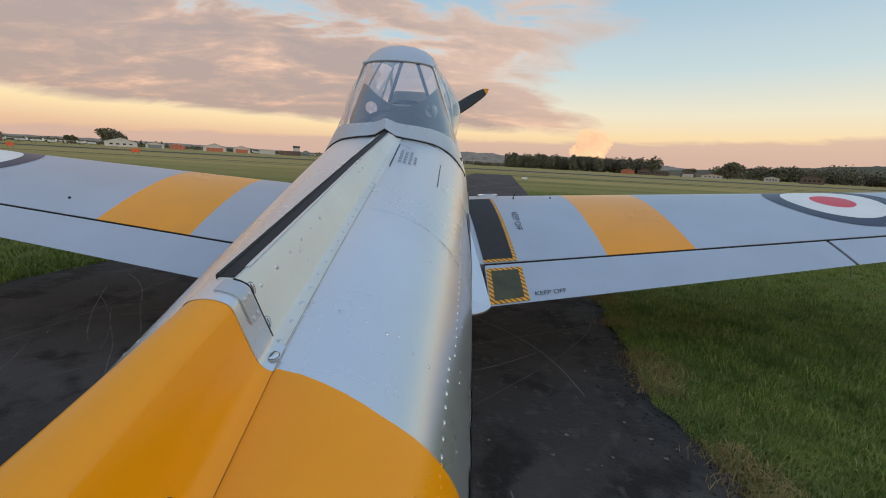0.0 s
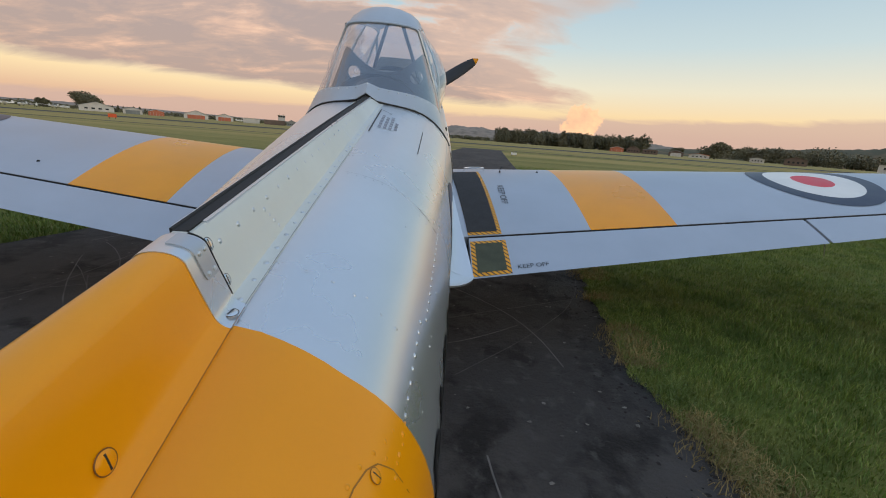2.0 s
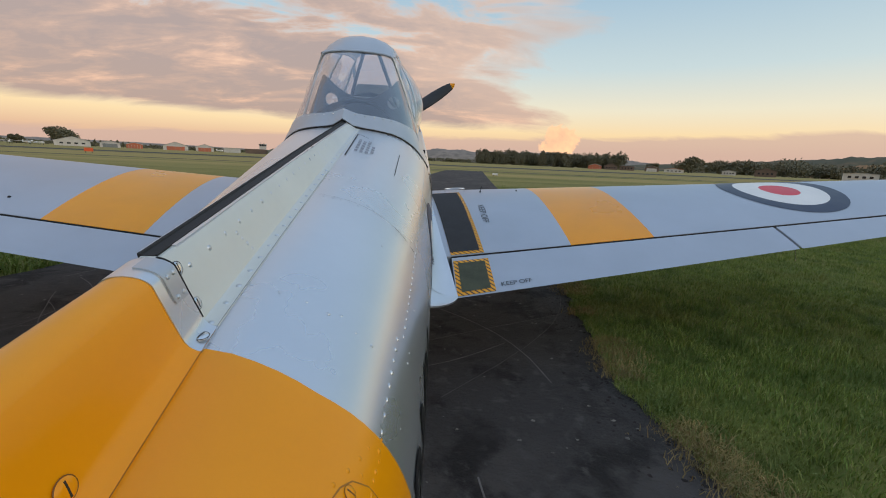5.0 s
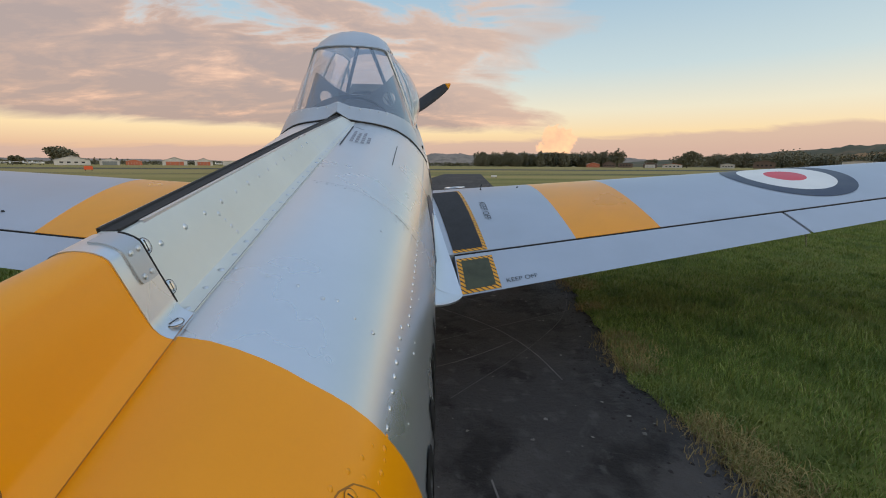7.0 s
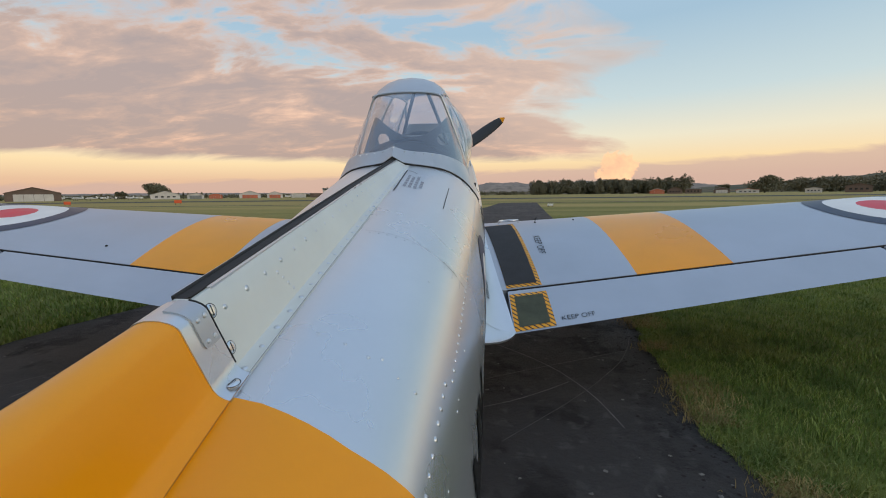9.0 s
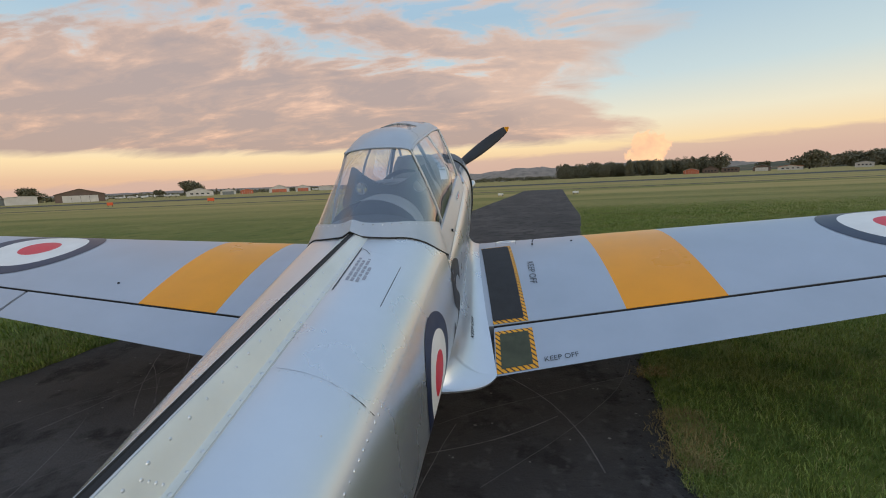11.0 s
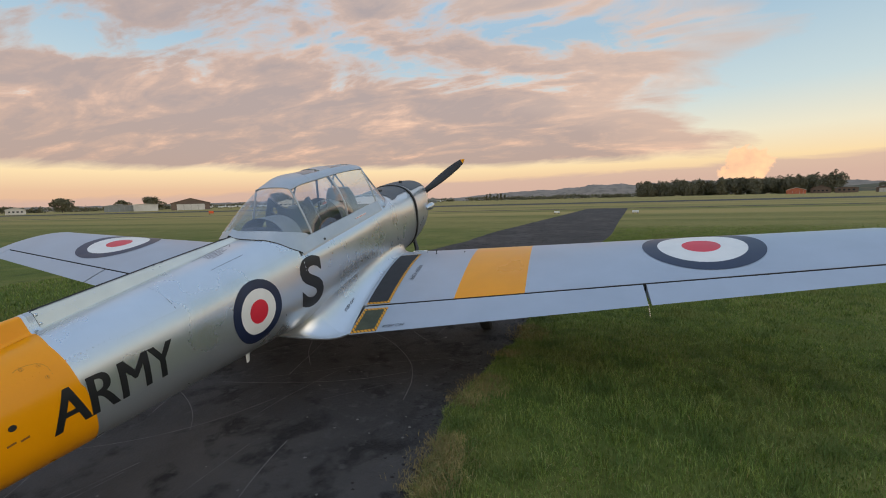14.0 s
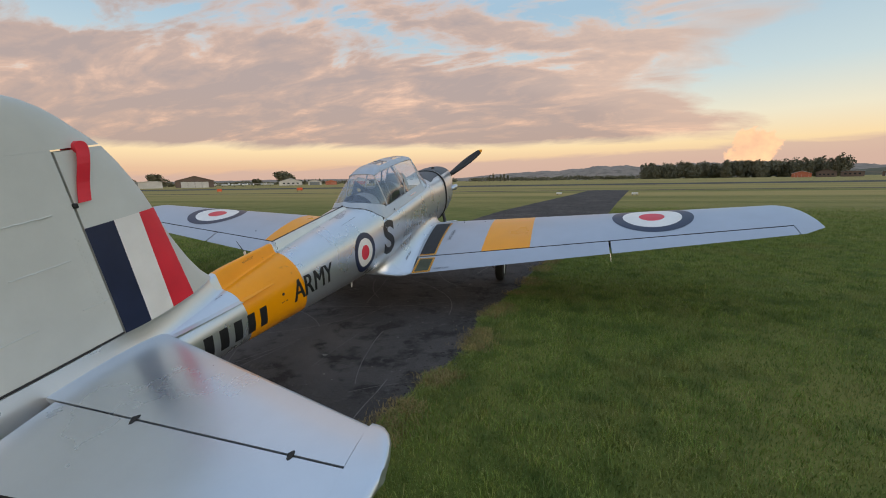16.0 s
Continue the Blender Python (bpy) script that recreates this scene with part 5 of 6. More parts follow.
for sd in (1, -1):
    bm = bmesh.new()
    rings = []
    for i in range(12):
        u = i / 11
        y = -1.60 - 0.36 * u
        zz = -0.205 + 0.012 * u
        pp = Vector((hull_x(y, zz), y, zz))
        h = 0.004 + 0.028 * u
        rings.append([((pp.x - 0.006) * sd, y, zz + 0.012), ((pp.x + h) * sd, y, zz + 0.004), ((pp.x + h) * sd, y, zz), ((pp.x - 0.006) * sd, y, zz - 0.010)])
    loft(bm, rings)
    part("strake_front", bm, YELLOW, aircraft)
    bm = bmesh.new()
    rings = []
    for i in range(10):
        u = i / 9
        y = -1.945 - 0.55 * u
        zz = -0.193 + 0.02 * u
        pp = Vector((hull_x(y, zz), y, zz))
        h = 0.032
        rings.append([((pp.x - 0.006) * sd, y, zz + 0.014), ((pp.x + h) * sd, y, zz + 0.004), ((pp.x + h) * sd, y, zz), ((pp.x - 0.006) * sd, y, zz - 0.010)])
    loft(bm, rings)
    part("strake_rear", bm, SILVER, aircraft)
    bm = bmesh.new()
    pp = Vector(on_side(-1.556, -0.318))
    tube(bm, [((pp.x - 0.004) * sd, pp.y, pp.z), ((pp.x + 0.001) * sd, pp.y, pp.z)], 0.013, 16)
    hole = part("towing_hole", bm, RUBBER, aircraft)
# engine cowl details: black anti-glare top, filler cap, breather, intake
bm = bmesh.new()
rings = []
for i in range(14):
    y = 2.36 + 0.125 * i
    ring = [p for p in hull_ring(y, NOSE, grow=0.004 if y < 3.03 else 0.016) if p[2] > hull_ring(y, NOSE)[18][2] - 0.085]
    ring.sort(key=lambda p: p[0])
    half = ring[-1][0]
    rings.append([(half * (2 * k / 12 - 1), y, float(np.interp(half * (2 * k / 12 - 1), [p[0] for p in ring], [p[2] for p in ring])) + 0.002) for k in range(13)])
loft(bm, rings, closed=False)
part("anti_glare_panel", bm, material("grey_anti_glare", (0.10, 0.11, 0.12), 0.6, 0.2, 0.1, 5, 60, 0.006), aircraft)
for yy, xx, rr in ((3.25, 0.08, 0.03), (2.55, 0.06, 0.035)):
    bm = bmesh.new()
    tube(bm, [(xx, yy, -0.165), (xx, yy, -0.115)], [rr, rr * 0.75], 14)
    part("filler_cap", bm, PROP, aircraft)
bm = bmesh.new()
rings = []
for i in range(8):
    u = i / 7
    r = 0.055 * math.sin(math.pi * (0.15 + 0.55 * u))
    rings.append([(0.335 + 0.03 * u + r * 0.8 * math.cos(2 * math.pi * k / 12), 3.55 + 0.25 * u, -0.60 + r * math.sin(2 * math.pi * k / 12)) for k in range(12)])
loft(bm, rings)
part("cowl_intake", bm, SILVER, aircraft)
bm = bmesh.new()
tube(bm, [(0.26, 3.10, -0.96), (0.30, 3.06, -1.08), (0.31, 3.0, -1.16)], 0.03, 12)
part("exhaust_pipe", bm, PROP, aircraft, "dark exhaust pipe below the cowling")


# ---- grass, weeds and litter beside the taxiway ----
def quick_mesh(name, verts, faces, mats, smooth=False):
    me = bpy.data.meshes.new(name)
    me.from_pydata(verts, [], faces)
    for m in mats if isinstance(mats, list) else [mats]:
        me.materials.append(m)
    for p in me.polygons:
        p.use_smooth = smooth
    return new(name, me)


def build_grass():
    rng = np.random.default_rng(7)

    def blades(name, x, y, h, w, mat, label, lean=0.5):
        n = len(x)
        ang, tilt, ta = rng.uniform(0, math.tau, n), rng.uniform(0.1, lean + 0.35, n), rng.uniform(0, math.tau, n)
        dx, dy = np.cos(ang) * w, np.sin(ang) * w
        mx, my = np.cos(ta) * tilt * h * 0.4, np.sin(ta) * tilt * h * 0.4
        v = np.zeros((n, 5, 3))
        v[:, 0] = np.stack([x - dx, y - dy, 0 * x], 1)
        v[:, 1] = np.stack([x + dx, y + dy, 0 * x], 1)
        v[:, 2] = np.stack([x + mx + dx * 0.7, y + my + dy * 0.7, h * 0.6], 1)
        v[:, 3] = np.stack([x + mx - dx * 0.7, y + my - dy * 0.7, h * 0.6], 1)
        v[:, 4] = np.stack([x + mx * 3.0, y + my * 3.0, h * (1.05 - 0.3 * tilt)], 1)
        me = bpy.data.meshes.new(name)
        base = np.arange(n)[:, None] * 5
        quads, tris = base + np.array([[0, 1, 2, 3]]), base + np.array([[3, 2, 4]])
        loops = np.concatenate([quads.ravel(), tris.ravel()])
        starts = np.concatenate([np.arange(n) * 4, n * 4 + np.arange(n) * 3])
        me.vertices.add(n * 5)
        me.vertices.foreach_set("co", v.ravel())
        me.loops.add(len(loops))
        me.loops.foreach_set("vertex_index", loops.astype(np.int32))
        me.polygons.add(2 * n)
        me.polygons.foreach_set("loop_start", starts.astype(np.int32))
        me.update(calc_edges=True)
        me.validate()
        me.materials.append(mat)
        tagged(new(name, me), label, "grass", kind="stuff")

    edge = np.array([road_edge_right(-12 + 0.05 * i) for i in range(1000)])
    right = lambda y: np.interp(y, -12 + 0.05 * np.arange(1000), edge)
    patch = lambda x, y: np.array([noise.noise((a * 1.3, b * 1.3, 4.0)) for a, b in zip(x, y)])
    # near lawn to starboard, thick close by and thinner away
    n = 600000
    r = rng.random(n)
    y = -5.0 + 27.0 * (1 - np.sqrt(1 - r))
    y = np.where(rng.random(n) < 0.09, -5.0 - 6.0 * rng.random(n) ** 1.6, y)      # thinning out behind
    x = right(y) + 0.02 + (1 - np.sqrt(1 - rng.random(n))) * (6.0 + 0.8 * (y + 6))
    h = rng.uniform(0.020, 0.050, n) * (1 + 0.8 * np.maximum(0, patch(x, y))) * (1 - 0.35 * np.exp(-(x - right(y)) / 0.3))
    h *= 1 + 0.5 * np.array([noise.noise((a * 0.5, c * 0.5, 9.0)) for a, c in zip(x, y)])
    h *= 0.75 + 1.5 * np.maximum(0, np.array([noise.noise((a * 4.5, c * 4.5, 2.0)) for a, c in zip(x, y)]))
    blades("grass", x, y, h, rng.uniform(0.0014, 0.0030, n) * (1 + 0.09 * np.maximum(0, y)), BLADE, "short uneven green turf beside the taxiway")
    # grass to port
    n = 50000
    y = rng.uniform(-1.0, 9.0, n)
    left = np.interp(y, np.linspace(-2, 10, 200), [road_edge_left(q) for q in np.linspace(-2, 10, 200)])
    x = left - rng.random(n) ** 1.4 * 6.0
    blades("grass", x, y, rng.uniform(0.03, 0.07, n), rng.uniform(0.004, 0.007, n), BLADE, "green turf on the far side of the taxiway")
    # ragged fringe that hangs over the tarmac
    n = 50000
    y = -5.0 + 14.0 * rng.random(n)
    ragged = np.array([noise.noise((b * 3.1, 8.0, 6.0)) for b in y])
    x = right(y) - 0.05 - 0.09 * np.maximum(0, ragged) + np.abs(rng.normal(0.0, 0.16, n))
    blades("grass", x, y, rng.uniform(0.02, 0.06, n), rng.uniform(0.0012, 0.0028, n), BLADE, "ragged fringe of turf along the tarmac edge", 1.0)
    # dry straw along the ragged edge
    n = 42000
    y = -5.0 + 13.0 * rng.random(n)
    clump = np.array([noise.noise((b * 1.9, 5.0, 1.0)) for b in y])
    keep = clump > -0.05
    y, clump = y[keep], clump[keep]
    x = right(y) + 0.03 + rng.normal(0.0, 0.07 + 0.05 * np.maximum(0, clump), len(y))
    blades("dry_grass", x, y, rng.uniform(0.025, 0.07, len(y)), rng.uniform(0.0013, 0.0028, len(y)), STRAW, "dry straw-coloured grass creeping over the tarmac edge", 1.0)
    # pale specks and crumbs on the tarmac
    v, f = [], []
    for _ in range(900):
        yy = rng.uniform(-4, 9)
        xx = rng.uniform(road_edge_left(yy), road_edge_right(yy) - 0.1)
        s = rng.uniform(0.004, 0.016) * (1 if rng.random() < 0.93 else 2.2)
        o = len(v)
        a0 = rng.uniform(0, math.tau)
        for k in range(5):
            a = a0 + math.tau * k / 5
            v.append((xx + s * math.cos(a) * rng.uniform(0.5, 1.2), yy + s * math.sin(a) * rng.uniform(0.4, 1.0), 0.014))
        v.append((xx, yy, 0.014 + s * 0.35))
        f += [(o + k, o + (k + 1) % 5, o + 5) for k in range(5)]
    tagged(quick_mesh("litter", v, f, material("pale_crumbs", (0.20, 0.19, 0.17), 0.9, 0.0, 0.3, 20, 90, 0.0)), "pale grit and dry crumbs scattered on tarmac", "grit", kind="stuff")
    # dark torn crumbs of soil along the edge
    v, f = [], []
    for _ in range(900):
        yy = rng.uniform(-4.5, 6)
        xx = road_edge_right(yy) - abs(rng.normal(0.0, 0.22))
        s = rng.uniform(0.004, 0.014)
        o = len(v)
        for k in range(5):
            a = math.tau * k / 5 + rng.random()
            v.append((xx + s * math.cos(a), yy + s * math.sin(a), 0.008))
        v.append((xx + s * 0.3, yy, 0.010 + s * rng.uniform(0.15, 0.4)))
        f += [(o + k, o + (k + 1) % 5, o + 5) for k in range(5)]
    tagged(quick_mesh("soil_crumbs", v, f, material("dark_soil", (0.028, 0.022, 0.018), 0.95, 0.0, 0.3, 20, 90, 0.0)), "dark crumbled soil and broken tarmac edge", "soil", kind="stuff")
    # pale scratches and tyre scuffs
    mat = material("pale_scuffs", (0.15, 0.135, 0.125), 0.85, 0.0, 0.3, 9, 200, 0.0)
    v, f = [], []
    for _ in range(85):
        px, py = rng.uniform(-3.3, 1.2), rng.uniform(-3.5, 8)
        a = rng.uniform(-0.6, 0.9) + (math.pi / 2 if rng.random() < 0.6 else 0)
        bend = rng.normal(0, 0.12)
        w = rng.uniform(0.0015, 0.005)
        prev = None
        for _k in range(int(rng.uniform(8, 26))):
            if not (road_edge_left(py) + 0.1 < px < road_edge_right(py) - 0.12):
                break
            u = (px - road_edge_left(py)) / (road_edge_right(py) - road_edge_left(py))
            z = 0.0085 + 0.012 * math.sin(math.pi * u)
            o = len(v)
            v += [(px - math.sin(a) * w, py + math.cos(a) * w, z), (px + math.sin(a) * w, py - math.cos(a) * w, z)]
            if prev is not None:
                f.append((prev, prev + 1, o + 1, o))
            prev = o
            px, py = px + math.cos(a) * 0.1, py + math.sin(a) * 0.1
            a += bend * 0.3 + rng.normal(0, 0.03)
    tagged(quick_mesh("tyre_scuffs", v, f, mat), "thin pale scratches and scuffs on tarmac", "scuff marks", kind="stuff")


build_grass()


# ---- distance: woods, hills, hangars, tower ----
def leaf_material(name, a, b):
    m = bpy.data.materials.new(name)
    m.use_nodes = True
    t = m.node_tree
    g = t.nodes.new("ShaderNodeNewGeometry").outputs["Random Per Island"]
    n = noised(t, t.nodes.new("ShaderNodeTexCoord").outputs["Object"], 0.08, 3)
    t.links.new(mixed(t, maths(t, "MULTIPLY_ADD", n, 0.5, maths(t, "MULTIPLY", g, 0.5)), a, b), t.nodes["Principled BSDF"].inputs["Base Color"])
    t.nodes["Principled BSDF"].inputs["Roughness"].default_value = 1.0
    t.nodes["Principled BSDF"].inputs["Specular IOR Level"].default_value = 0.1
    return m


# distance haze is painted in: both leaf colours lightened, LEAF_HAZE with less contrast
LEAF = leaf_material("dark_foliage", (0.10, 0.098, 0.062), (0.21, 0.19, 0.12))
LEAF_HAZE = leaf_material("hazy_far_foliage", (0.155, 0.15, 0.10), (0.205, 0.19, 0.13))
BARK = material("grey_bark", (0.09, 0.07, 0.055), 0.9, 0.0, 0.2, 2, 20, 0.05)
HILL = ground_material("far_hill_pasture", [(0.12, 0.11, 0.07), (0.012, (0.09, 0.09, 0.06), 0.4, 0.6), (0.03, (0.17, 0.13, 0.08), 0.5, 0.7)], 1.0, 0.0)
ORANGE_HILL = ground_material("bare_clay_hill", [(0.26, 0.15, 0.07), (0.02, (0.18, 0.13, 0.06), 0.45, 0.7)], 1.0, 0.0)


def at(az, d, z=0.0):
    return Vector((d * math.sin(radians(az)), d * math.cos(radians(az)), z))


def clumps(verts, faces, rnd, c, size, count, leaf):
    """Leaf cards scattered through an uneven crown of the given half sizes."""
    lobes = [(Vector((rnd.uniform(-0.55, 0.55) * size[0], rnd.uniform(-0.55, 0.55) * size[1], rnd.uniform(-0.5, 0.6) * size[2])), rnd.uniform(0.35, 0.6)) for _ in range(9)]
    for _ in range(count):
        o, s = rnd.choice(lobes)
        d = Vector((rnd.gauss(0, 1), rnd.gauss(0, 1), rnd.gauss(0, 1))).normalized() * rnd.uniform(0.6, 1.05)
        p = c + o + Vector((d.x * size[0] * s, d.y * size[1] * s, d.z * size[2] * s))
        a = Vector((rnd.gauss(0, 1), rnd.gauss(0, 1), rnd.gauss(0, 1))).normalized()
        b = a.orthogonal().normalized()
        e = a.cross(b)
        q = leaf * rnd.uniform(0.6, 1.3)
        k = len(verts)
        verts += [p - b * q, p + e * q * 0.6, p + b * q, p - e * q * 0.6]
        faces.append((k, k + 1, k + 2, k + 3))


def tree(az, d, height, width, seed, label, trunk=0.06, count=2400, group=""):
    rnd = random.Random(seed)
    base = at(az, d)
    bm = bmesh.new()
    top = base + Vector((rnd.uniform(-0.3, 0.3), 0, height * 0.6))
    tube(bm, [base, base.lerp(top, 0.5), top], [height * 0.035, height * 0.025, height * 0.01], 8)
    ob = link_mesh("tree", bm, BARK)
    for k in range(5):
        lb = bmesh.new()
        s = base.lerp(top, 0.35 + 0.1 * k)
        tube(lb, [s, s + Vector((rnd.uniform(-1, 1) * width * 0.3, rnd.uniform(-1, 1) * width * 0.3, height * 0.2))], [height * 0.014, height * 0.004], 6)
        part("limb", lb, BARK, ob)
    v, f = [], []
    clumps(v, f, rnd, base + Vector((0, 0, height * (trunk + (1 - trunk) / 2))), (width / 2, width / 2, height * (1 - trunk) / 2), count, height * 0.055)
    crown = quick_mesh("crown", [tuple(p) for p in v], f, LEAF)
    crown.parent = ob
    return tagged(ob, label, "tree", group)


def wood(name, a0, a1, d, h0, h1, seed, label, mat, count, leaf, step=0.35):
    """A belt of woodland between two bearings."""
    rnd = random.Random(seed)
    v, f = [], []
    a = a0
    total = []
    while a < a1:
        total.append(a)
        a += step * rnd.uniform(0.6, 1.4)
    for a in total:
        hh = (h0 + (h1 - h0) * (0.5 + 0.5 * noise.noise((a * 0.35, seed, 0.0)))) * rnd.uniform(0.80, 1.10)
        dd = d * rnd.uniform(0.98, 1.05)
        w = dd * radians(step) * rnd.uniform(1.7, 2.9)
        clumps(v, f, rnd, at(a, dd, hh * 0.42), (w, w, hh * 0.55), count, leaf)
    ob = quick_mesh(name, [tuple(p) for p in v], f, mat)
    return tagged(ob, label, "woodland", kind="stuff")


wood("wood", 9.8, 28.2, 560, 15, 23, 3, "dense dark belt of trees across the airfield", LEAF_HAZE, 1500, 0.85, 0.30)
wood("wood", -12, 9.5, 620, 4, 9, 5, "low hedge and scrub along the far field edge", LEAF, 70, 1.2, 0.4)
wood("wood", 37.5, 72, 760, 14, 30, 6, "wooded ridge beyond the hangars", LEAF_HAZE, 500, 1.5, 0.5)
wood("wood", -75, -46, 520, 3, 9, 8, "line of low trees and hedges behind the sheds", LEAF, 70, 1.0, 0.4)
wood("wood", -46, -14, 640, 3, 8, 9, "low trees behind the hangars", LEAF, 70, 1.2, 0.4)
wood("wood", -120, -75, 520, 4, 10, 18, "line of low trees along the field edge", LEAF, 50, 1.2, 0.6)
wood("wood", 72, 118, 760, 10, 26, 19, "wooded ridge along the field edge", LEAF, 60, 2.6, 0.8)


def hill(name, a0, a1, d, heights, mat, label):
    n = 260
    bm = bmesh.new()
    rows = []
    for i in range(n + 1):
        u = i / n
        a = a0 + (a1 - a0) * u
        h = smoothcurve(u, heights, 1) * (1 + 0.12 * noise.noise((a * 0.6, d * 0.01, 1.0)) + 0.07 * noise.noise((a * 3.0, 1.0, 1.0)) + 0.05 * noise.noise((a * 9.0, 4.0, 1.0)))
        rows.append([bm.verts.new(at(a, d * k, max(0.0, h * z) - 0.5)) for k, z in ((0.92, 0.0), (0.95, 0.55), (1.0, 1.0), (1.06, 0.8), (1.15, 0.0))])
    for r, s in zip(rows, rows[1:]):
        for k in range(4):
            bm.faces.new((r[k], s[k], s[k + 1], r[k + 1]))
    return tagged(link_mesh(name, bm, mat), label, "hill", kind="structure")


# pale warm hill colour with the haze of distance put into it
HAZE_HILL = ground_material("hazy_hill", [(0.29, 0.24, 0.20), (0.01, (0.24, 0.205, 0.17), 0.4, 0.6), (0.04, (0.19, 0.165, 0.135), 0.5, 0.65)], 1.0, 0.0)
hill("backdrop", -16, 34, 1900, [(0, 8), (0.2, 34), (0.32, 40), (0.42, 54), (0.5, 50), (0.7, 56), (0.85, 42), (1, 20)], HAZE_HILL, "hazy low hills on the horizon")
hill("backdrop", 28, 118, 1300, [(0, 12), (0.1, 26), (0.2, 42), (0.32, 58), (0.4, 50), (0.6, 46), (0.8, 40), (1, 20)], HILL, "long wooded hills behind the airfield")
hill("backdrop", 46, 56, 900, [(0, 4), (0.3, 20), (0.55, 25), (0.8, 16), (1, 3)], ORANGE_HILL, "bare orange-brown hillside")
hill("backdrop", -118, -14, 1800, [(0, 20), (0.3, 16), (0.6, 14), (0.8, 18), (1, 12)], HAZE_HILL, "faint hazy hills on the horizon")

for hz, (za, zd, zh, zw, lab) in enumerate(((-36.9, 420, 15.5, 22, "large round dark tree behind white hangars"), (35.5, 480, 17.5, 32, "broad dark tree beside low sheds"), (-58.6, 430, 11, 15, "dark round tree at the field edge"),
                                           (-53.6, 430, 10, 12, "small dark tree at the field edge"), (-51.0, 440, 11.5, 18, "dark round tree beside a shed"), (-62.5, 430, 6, 10, "low dark tree at the field edge"), (-40.3, 470, 8, 8, "thin brown tree behind parked aircraft"),
                                           (31.8, 500, 9, 14, "low dark tree beside sheds"))):
    tree(za, zd, zh, zw, 20 + hz, lab)
for i in range(8):
    tree(-35.0 + 0.47 * i, 450, 6.0 + 0.6 * math.sin(i * 1.7), 2.0, 40 + i, "slim conical tree in a row", 0.15, 260, "row of slim trees")
for i in range(6):
    tree(-9.6 + 0.5 * i, 560, 9.5 + 1.2 * math.sin(i * 2.1), 3.2, 60 + i, "tall slim poplar in a hedge", 0.1, 260, "poplars in the hedge")

WALL_W = material("white_sheet_wall", (0.62, 0.58, 0.53), 0.7, 0.0, 0.08, 0.3, 5, 0.0)
WALL_B = material("brown_shed_wall", (0.16, 0.11, 0.085), 0.8, 0.0, 0.12, 0.3, 5, 0.0)
WALL_G = material("grey_sheet_wall", (0.24, 0.25, 0.24), 0.7, 0.0, 0.1, 0.3, 5, 0.0)
WALL_R = material("red_sheet_and_warm_light", (0.55, 0.16, 0.08), 0.7, 0.0, 0.1, 0.3, 5, 0.0)
ROOF_G = material("grey_sheet_roof", (0.36, 0.36, 0.37), 0.5, 0.2, 0.08, 0.3, 5, 0.0)
DARKWIN = material("dark_window_glass", (0.03, 0.035, 0.04), 0.2, 0.0, 0.1, 1, 5, 0.0)


def shed(az, d, w, h, depth, wall, roof, label, door=None, pitch=0.25, name="hangar"):
    """A gabled hangar whose front looks at the taxiway."""
    root = new(name)
    root.matrix_world = Matrix.Translation(at(az, d)) @ Matrix.Rotation(radians(-az), 4, "Z")
    tagged(root, label, "building")
    rise = w * pitch / 2
    bm = bmesh.new()
    prof = [(-w / 2, 0), (w / 2, 0), (w / 2, h), (0, h + rise), (-w / 2, h)]
    loft(bm, [[(x, y, z) for x, z in prof] for y in (0, depth)])
    part("wall", bm, wall, root, smooth=False)
    for s in (1, -1):
        bm = bmesh.new()
        e = w / 2 + 0.4
        loft(bm, [[(0, y, h + rise + 0.02), (e * s, y, h - 0.4 * pitch + 0.02), (e * s, y, h - 0.4 * pitch + 0.25), (0, y, h + rise + 0.25)] for y in (-0.4, depth + 0.4)])
        part("roof", bm, roof, root, smooth=False)
    if door:
        bm = bmesh.new()
        box(bm, (0, -0.06, h * 0.43), (w * 0.72, 0.1, h * 0.86))
        dr = part("hangar_door", bm, door, root, smooth=False)
        for i in range(5):
            bm = bmesh.new()
            box(bm, (w * 0.72 * (i / 4 - 0.5), -0.13, h * 0.43), (0.12, 0.06, h * 0.86))
            part("door_rib", bm, roof, dr, smooth=False)
    else:
        for i in range(4):
            bm = bmesh.new()
            box(bm, (w * (0.2 * i - 0.3), -0.06, h * 0.55), (w * 0.1, 0.1, h * 0.3))
            part("window", bm, DARKWIN, root, smooth=False)
    return root


shed(-36.3, 385, 19, 3.4, 16, WALL_W, ROOF_G, "long white low hangar beside a big tree", None, 0.3)
shed(-33.3, 400, 12, 3.2, 12, WALL_W, ROOF_G, "white sheet-metal hangar with grey roof", WALL_G)
shed(-31.2, 395, 10, 3.0, 12, WALL_R, WALL_W, "small hangar with red-orange doors", WALL_R)
# the next two fronts have low warm sunlight painted on as red-orange doors
shed(-27.4, 400, 17, 3.4, 14, WALL_W, ROOF_G, "hangar with a warm-lit pale front", WALL_R, 0.35)
shed(-24.5, 400, 13, 3.4, 14, WALL_W, ROOF_G, "hangar with an orange-lit front", WALL_R, 0.35)
shed(-21.6, 410, 13, 3.6, 12, WALL_W, WALL_W, "pale hangar with a flat front", WALL_W, 0.06)
shed(-17.0, 395, 8, 3.0, 8, WALL_G, ROOF_G, "small grey gabled shed beside the tower", None, 0.5)
shed(-47.2, 300, 21, 4.2, 16, WALL_B, WALL_B, "brown gabled hangar with a pale door", WALL_W, 0.28)
shed(-51.6, 300, 12, 3.8, 10, WALL_W, WALL_W, "white flat-roofed metal shed", WALL_W, 0.05)
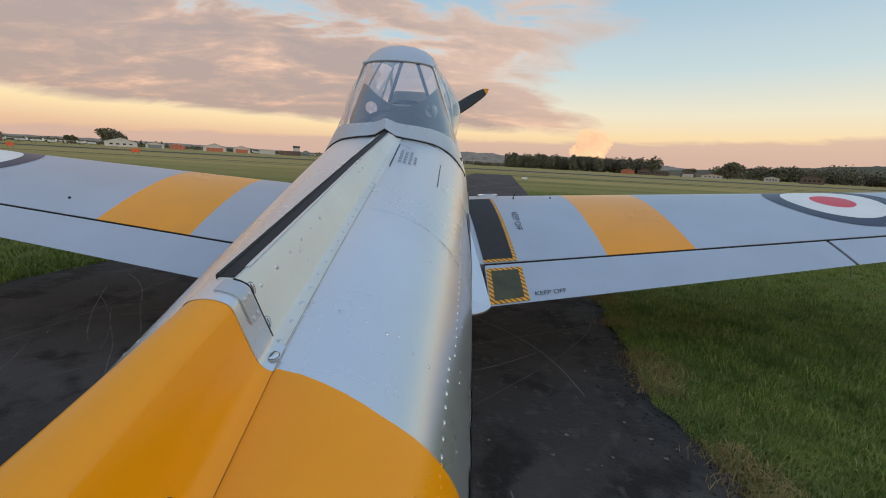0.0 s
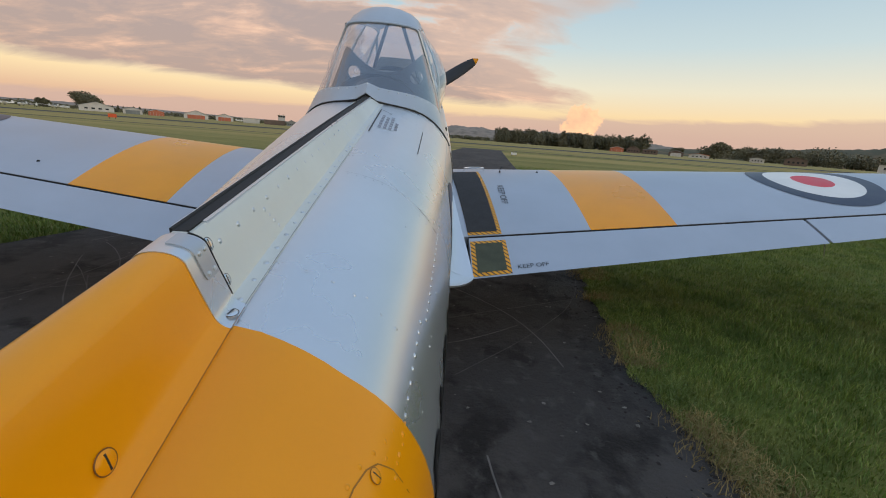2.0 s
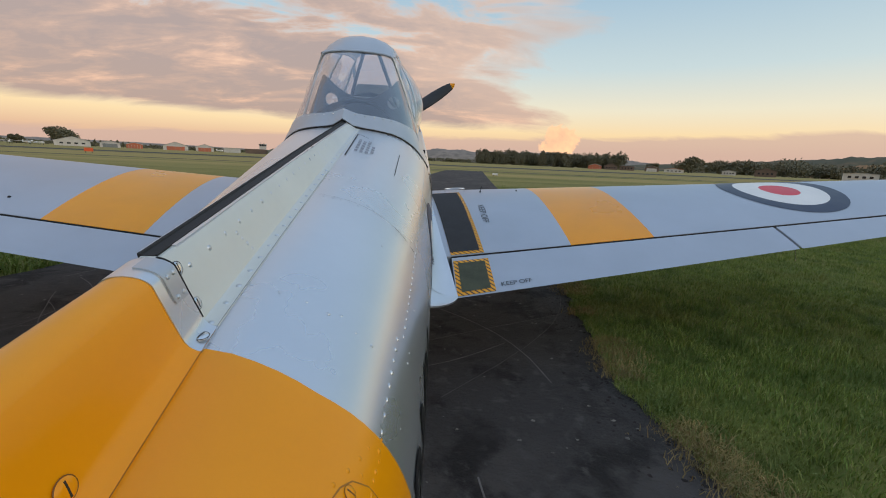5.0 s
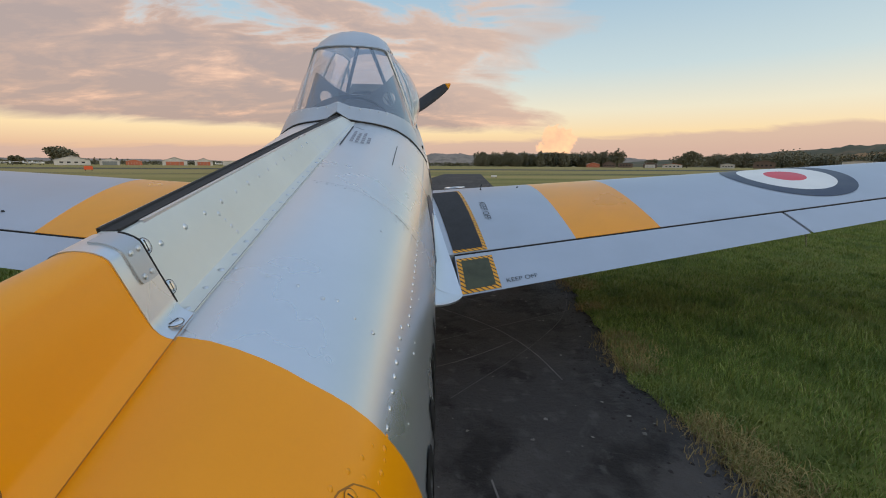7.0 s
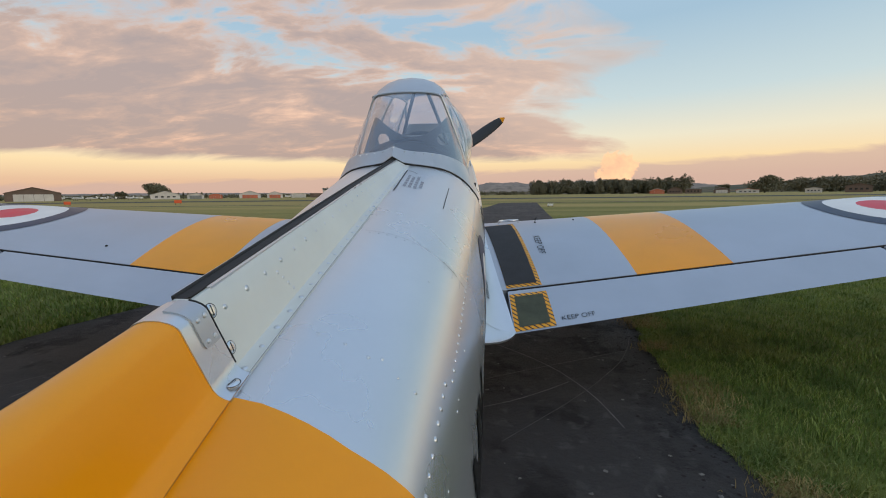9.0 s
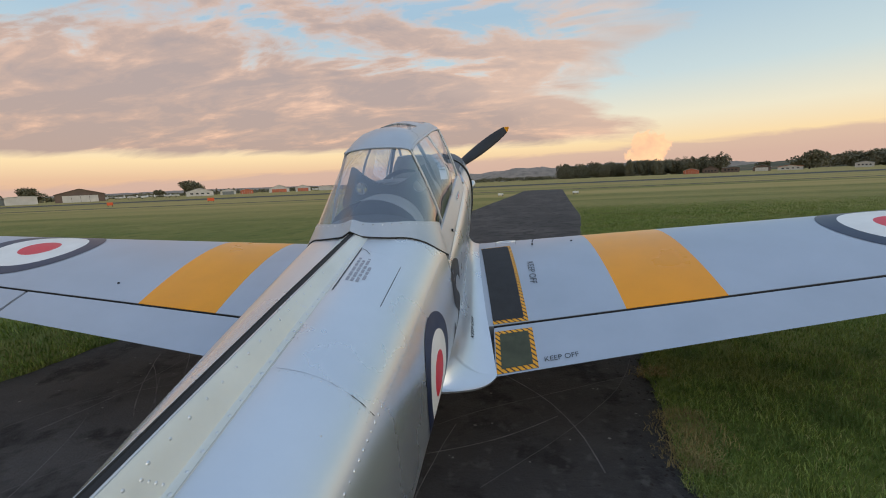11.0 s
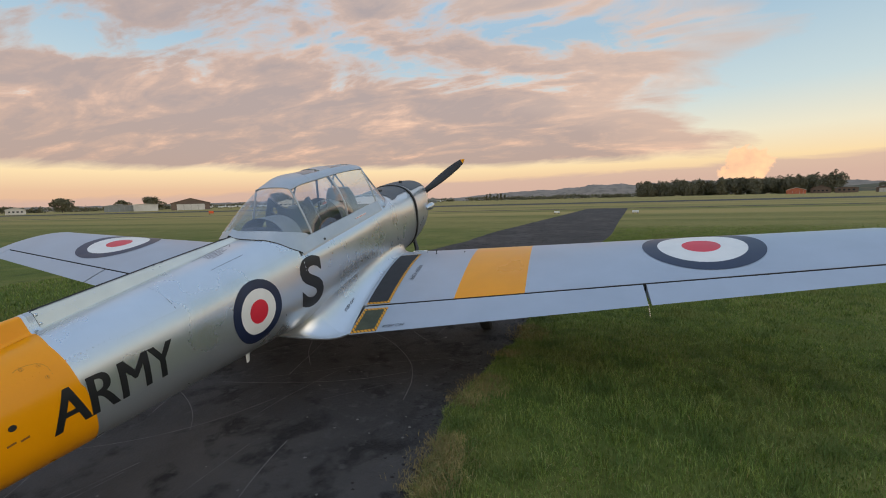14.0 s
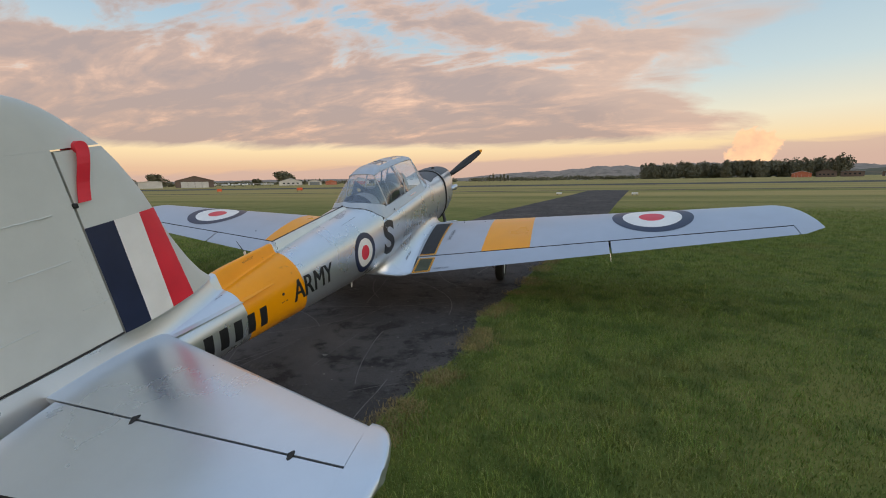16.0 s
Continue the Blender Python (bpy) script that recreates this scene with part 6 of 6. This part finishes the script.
shed(-54.0, 310, 14, 3.4, 10, WALL_G, ROOF_G, "grey sheet shed with low roof", WALL_G, 0.12)
shed(-62.0, 320, 8, 2.6, 8, WALL_W, ROOF_G, "small white gabled field shed", None, 0.3)
shed(25.0, 430, 12, 3.0, 10, WALL_R, WALL_W, "small red-orange hut with pale roof", WALL_R, 0.3, "hut")
shed(26.9, 440, 12, 3.6, 12, WALL_B, WALL_B, "dark shed with a rounded roof", None, 0.4)
shed(28.8, 440, 13, 4.0, 12, WALL_B, ROOF_G, "dark shed with a flat roof", None, 0.06)
shed(31.6, 440, 12, 3.4, 12, WALL_B, ROOF_G, "brown shed with a grey roof", WALL_W, 0.3)
shed(34.0, 440, 16, 2.6, 10, WALL_W, WALL_R, "low pale shed with a reddish roof", None, 0.15)
shed(39.5, 430, 10, 3.0, 10, WALL_W, ROOF_G, "low pale building with windows", None, 0.2)
shed(42.8, 420, 14, 4.5, 12, WALL_B, WALL_B, "brown building with bright lamps", None, 0.25)
shed(50.2, 400, 18, 5.0, 14, WALL_W, WALL_G, "white two-storey building with windows", None, 0.08)
shed(53.6, 400, 16, 6.0, 14, WALL_W, WALL_R, "white building with red trim", None, 0.08)
shed(60.5, 360, 24, 6.2, 18, WALL_W, WALL_W, "large pale sheet-metal hangar", WALL_W, 0.12)
shed(64.5, 370, 22, 5.0, 18, WALL_G, WALL_G, "grey-green hangar with a wide door", WALL_W, 0.25)
shed(2.6, 640, 14, 3.2, 10, WALL_W, WALL_G, "far white farmhouse with a grey roof", None, 0.4, "farmhouse")


def control_tower():
    root = new("control_tower")
    root.matrix_world = Matrix.Translation(at(-18.3, 400)) @ Matrix.Rotation(radians(18.3), 4, "Z")
    tagged(root, "white control tower with a glazed cab on a brown block", "tower")
    bm = bmesh.new()
    box(bm, (-4.5, 4, 2.0), (17, 9, 4.0))
    part("base_block", bm, WALL_B, root, smooth=False)
    bm = bmesh.new()
    box(bm, (1.0, 4, 3.4), (5.6, 5.6, 6.8))
    part("shaft", bm, WALL_W, root, smooth=False)
    bm = bmesh.new()
    loft(bm, [[(1 - a, 4 - a, z), (1 + a, 4 - a, z), (1 + a, 4 + a, z), (1 - a, 4 + a, z)] for z, a in ((6.8, 2.6), (8.3, 3.1))])
    cab = part("cab", bm, DARKWIN, root, smooth=False)
    for sx in (-1, -0.33, 0.33, 1):
        bm = bmesh.new()
        tube(bm, [(1 + 2.62 * sx, 1.38, 6.8), (1 + 3.12 * sx, 0.88, 8.3)], 0.12, 6)
        part("mullion", bm, WALL_W, cab)
    for z, a in ((6.7, 3.1), (8.45, 3.4)):
        bm = bmesh.new()
        box(bm, (1, 4, z), (a * 2, a * 2, 0.3))
        part("cab_rim", bm, WALL_W, root, smooth=False)
    for x in (-0.8, 1.5, 2.6):
        bm = bmesh.new()
        tube(bm, [(x, 4, 8.5), (x, 4, 9.8)], 0.06, 6)
        part("mast", bm, PROP, root)


control_tower()


def far_plane(az, d, turn, label):
    """A small parked aircraft far across the field."""
    root = new("parked_aircraft")
    root.matrix_world = Matrix.Translation(at(az, d)) @ Matrix.Rotation(radians(turn), 4, "Z")
    tagged(root, label, "aeroplane", "aircraft parked by the hangars")
    bm = bmesh.new()
    loft(bm, [[(r * 0.8 * math.cos(math.tau * k / 10), y, 1.3 + r * math.sin(math.tau * k / 10)) for k in range(10)] for y, r in ((-3.5, 0.12), (-1.5, 0.4), (0, 0.65), (1.5, 0.6), (2.6, 0.3))])
    part("fuselage", bm, WHITE, root)
    bm = bmesh.new()
    box(bm, (0, 0.4, 1.95), (10, 1.4, 0.16))
    part("wing", bm, WHITE, root)
    bm = bmesh.new()
    loft(bm, [[(-0.05, -3.7 + s, z), (0.05, -3.7 + s, z), (0.05, -2.6 + s * 0.2, z), (-0.05, -2.6 + s * 0.2, z)] for z, s in ((1.3, 0.0), (2.6, 0.4))])
    part("fin", bm, WHITE, root)
    for x in (-1.0, 1.0, 0.0):
        bm = bmesh.new()
        tube(bm, [(x, 0.3 if x else 2.0, 0.8), (x, 0.3 if x else 2.0, 0.0)], 0.14, 8)
        part("wheel_leg", bm, RUBBER, root)


for i, (pa, pd) in enumerate(((-45.2, 330), (-44.0, 335), (-42.9, 338), (-41.8, 340), (-40.8, 345), (-39.6, 350), (-38.8, 350), (-22.9, 380), (-15.9, 390))):
    far_plane(pa, pd, 70 + 37 * i, "small white parked light aircraft on the field")


def marker(az, d, w, h, mat, label, name="field_marker"):
    """A low marker board on two legs."""
    root = new(name)
    root.matrix_world = Matrix.Translation(at(az, d)) @ Matrix.Rotation(radians(-az), 4, "Z")
    tagged(root, label, "marker")
    bm = bmesh.new()
    box(bm, (0, 0, h * 0.65), (w, 0.12, h * 0.7), 0, 0.02)
    part("board", bm, mat, root, smooth=False)
    for s in (-1, 1):
        bm = bmesh.new()
        tube(bm, [(s * w * 0.35, 0, 0), (s * w * 0.35, 0, h * 0.4)], 0.04, 6)
        part("leg", bm, PROP, root)


ORANGE = material("orange_marker_paint", (0.75, 0.10, 0.02), 0.5, 0.0, 0.08, 2, 20, 0.0)
marker(-45.2, 95, 0.9, 0.75, ORANGE, "orange marker board standing in the grass")
marker(-35.5, 85, 1.1, 0.8, ORANGE, "orange sign board with a white bar in the grass")
for mx, my in ((2.0, 41.0), (9.0, 39.0)):
    marker(math.degrees(math.atan2(mx, my)), math.hypot(mx, my), 0.55, 0.28, WHITE, "low white marker beside the taxiway end", "edge_marker")
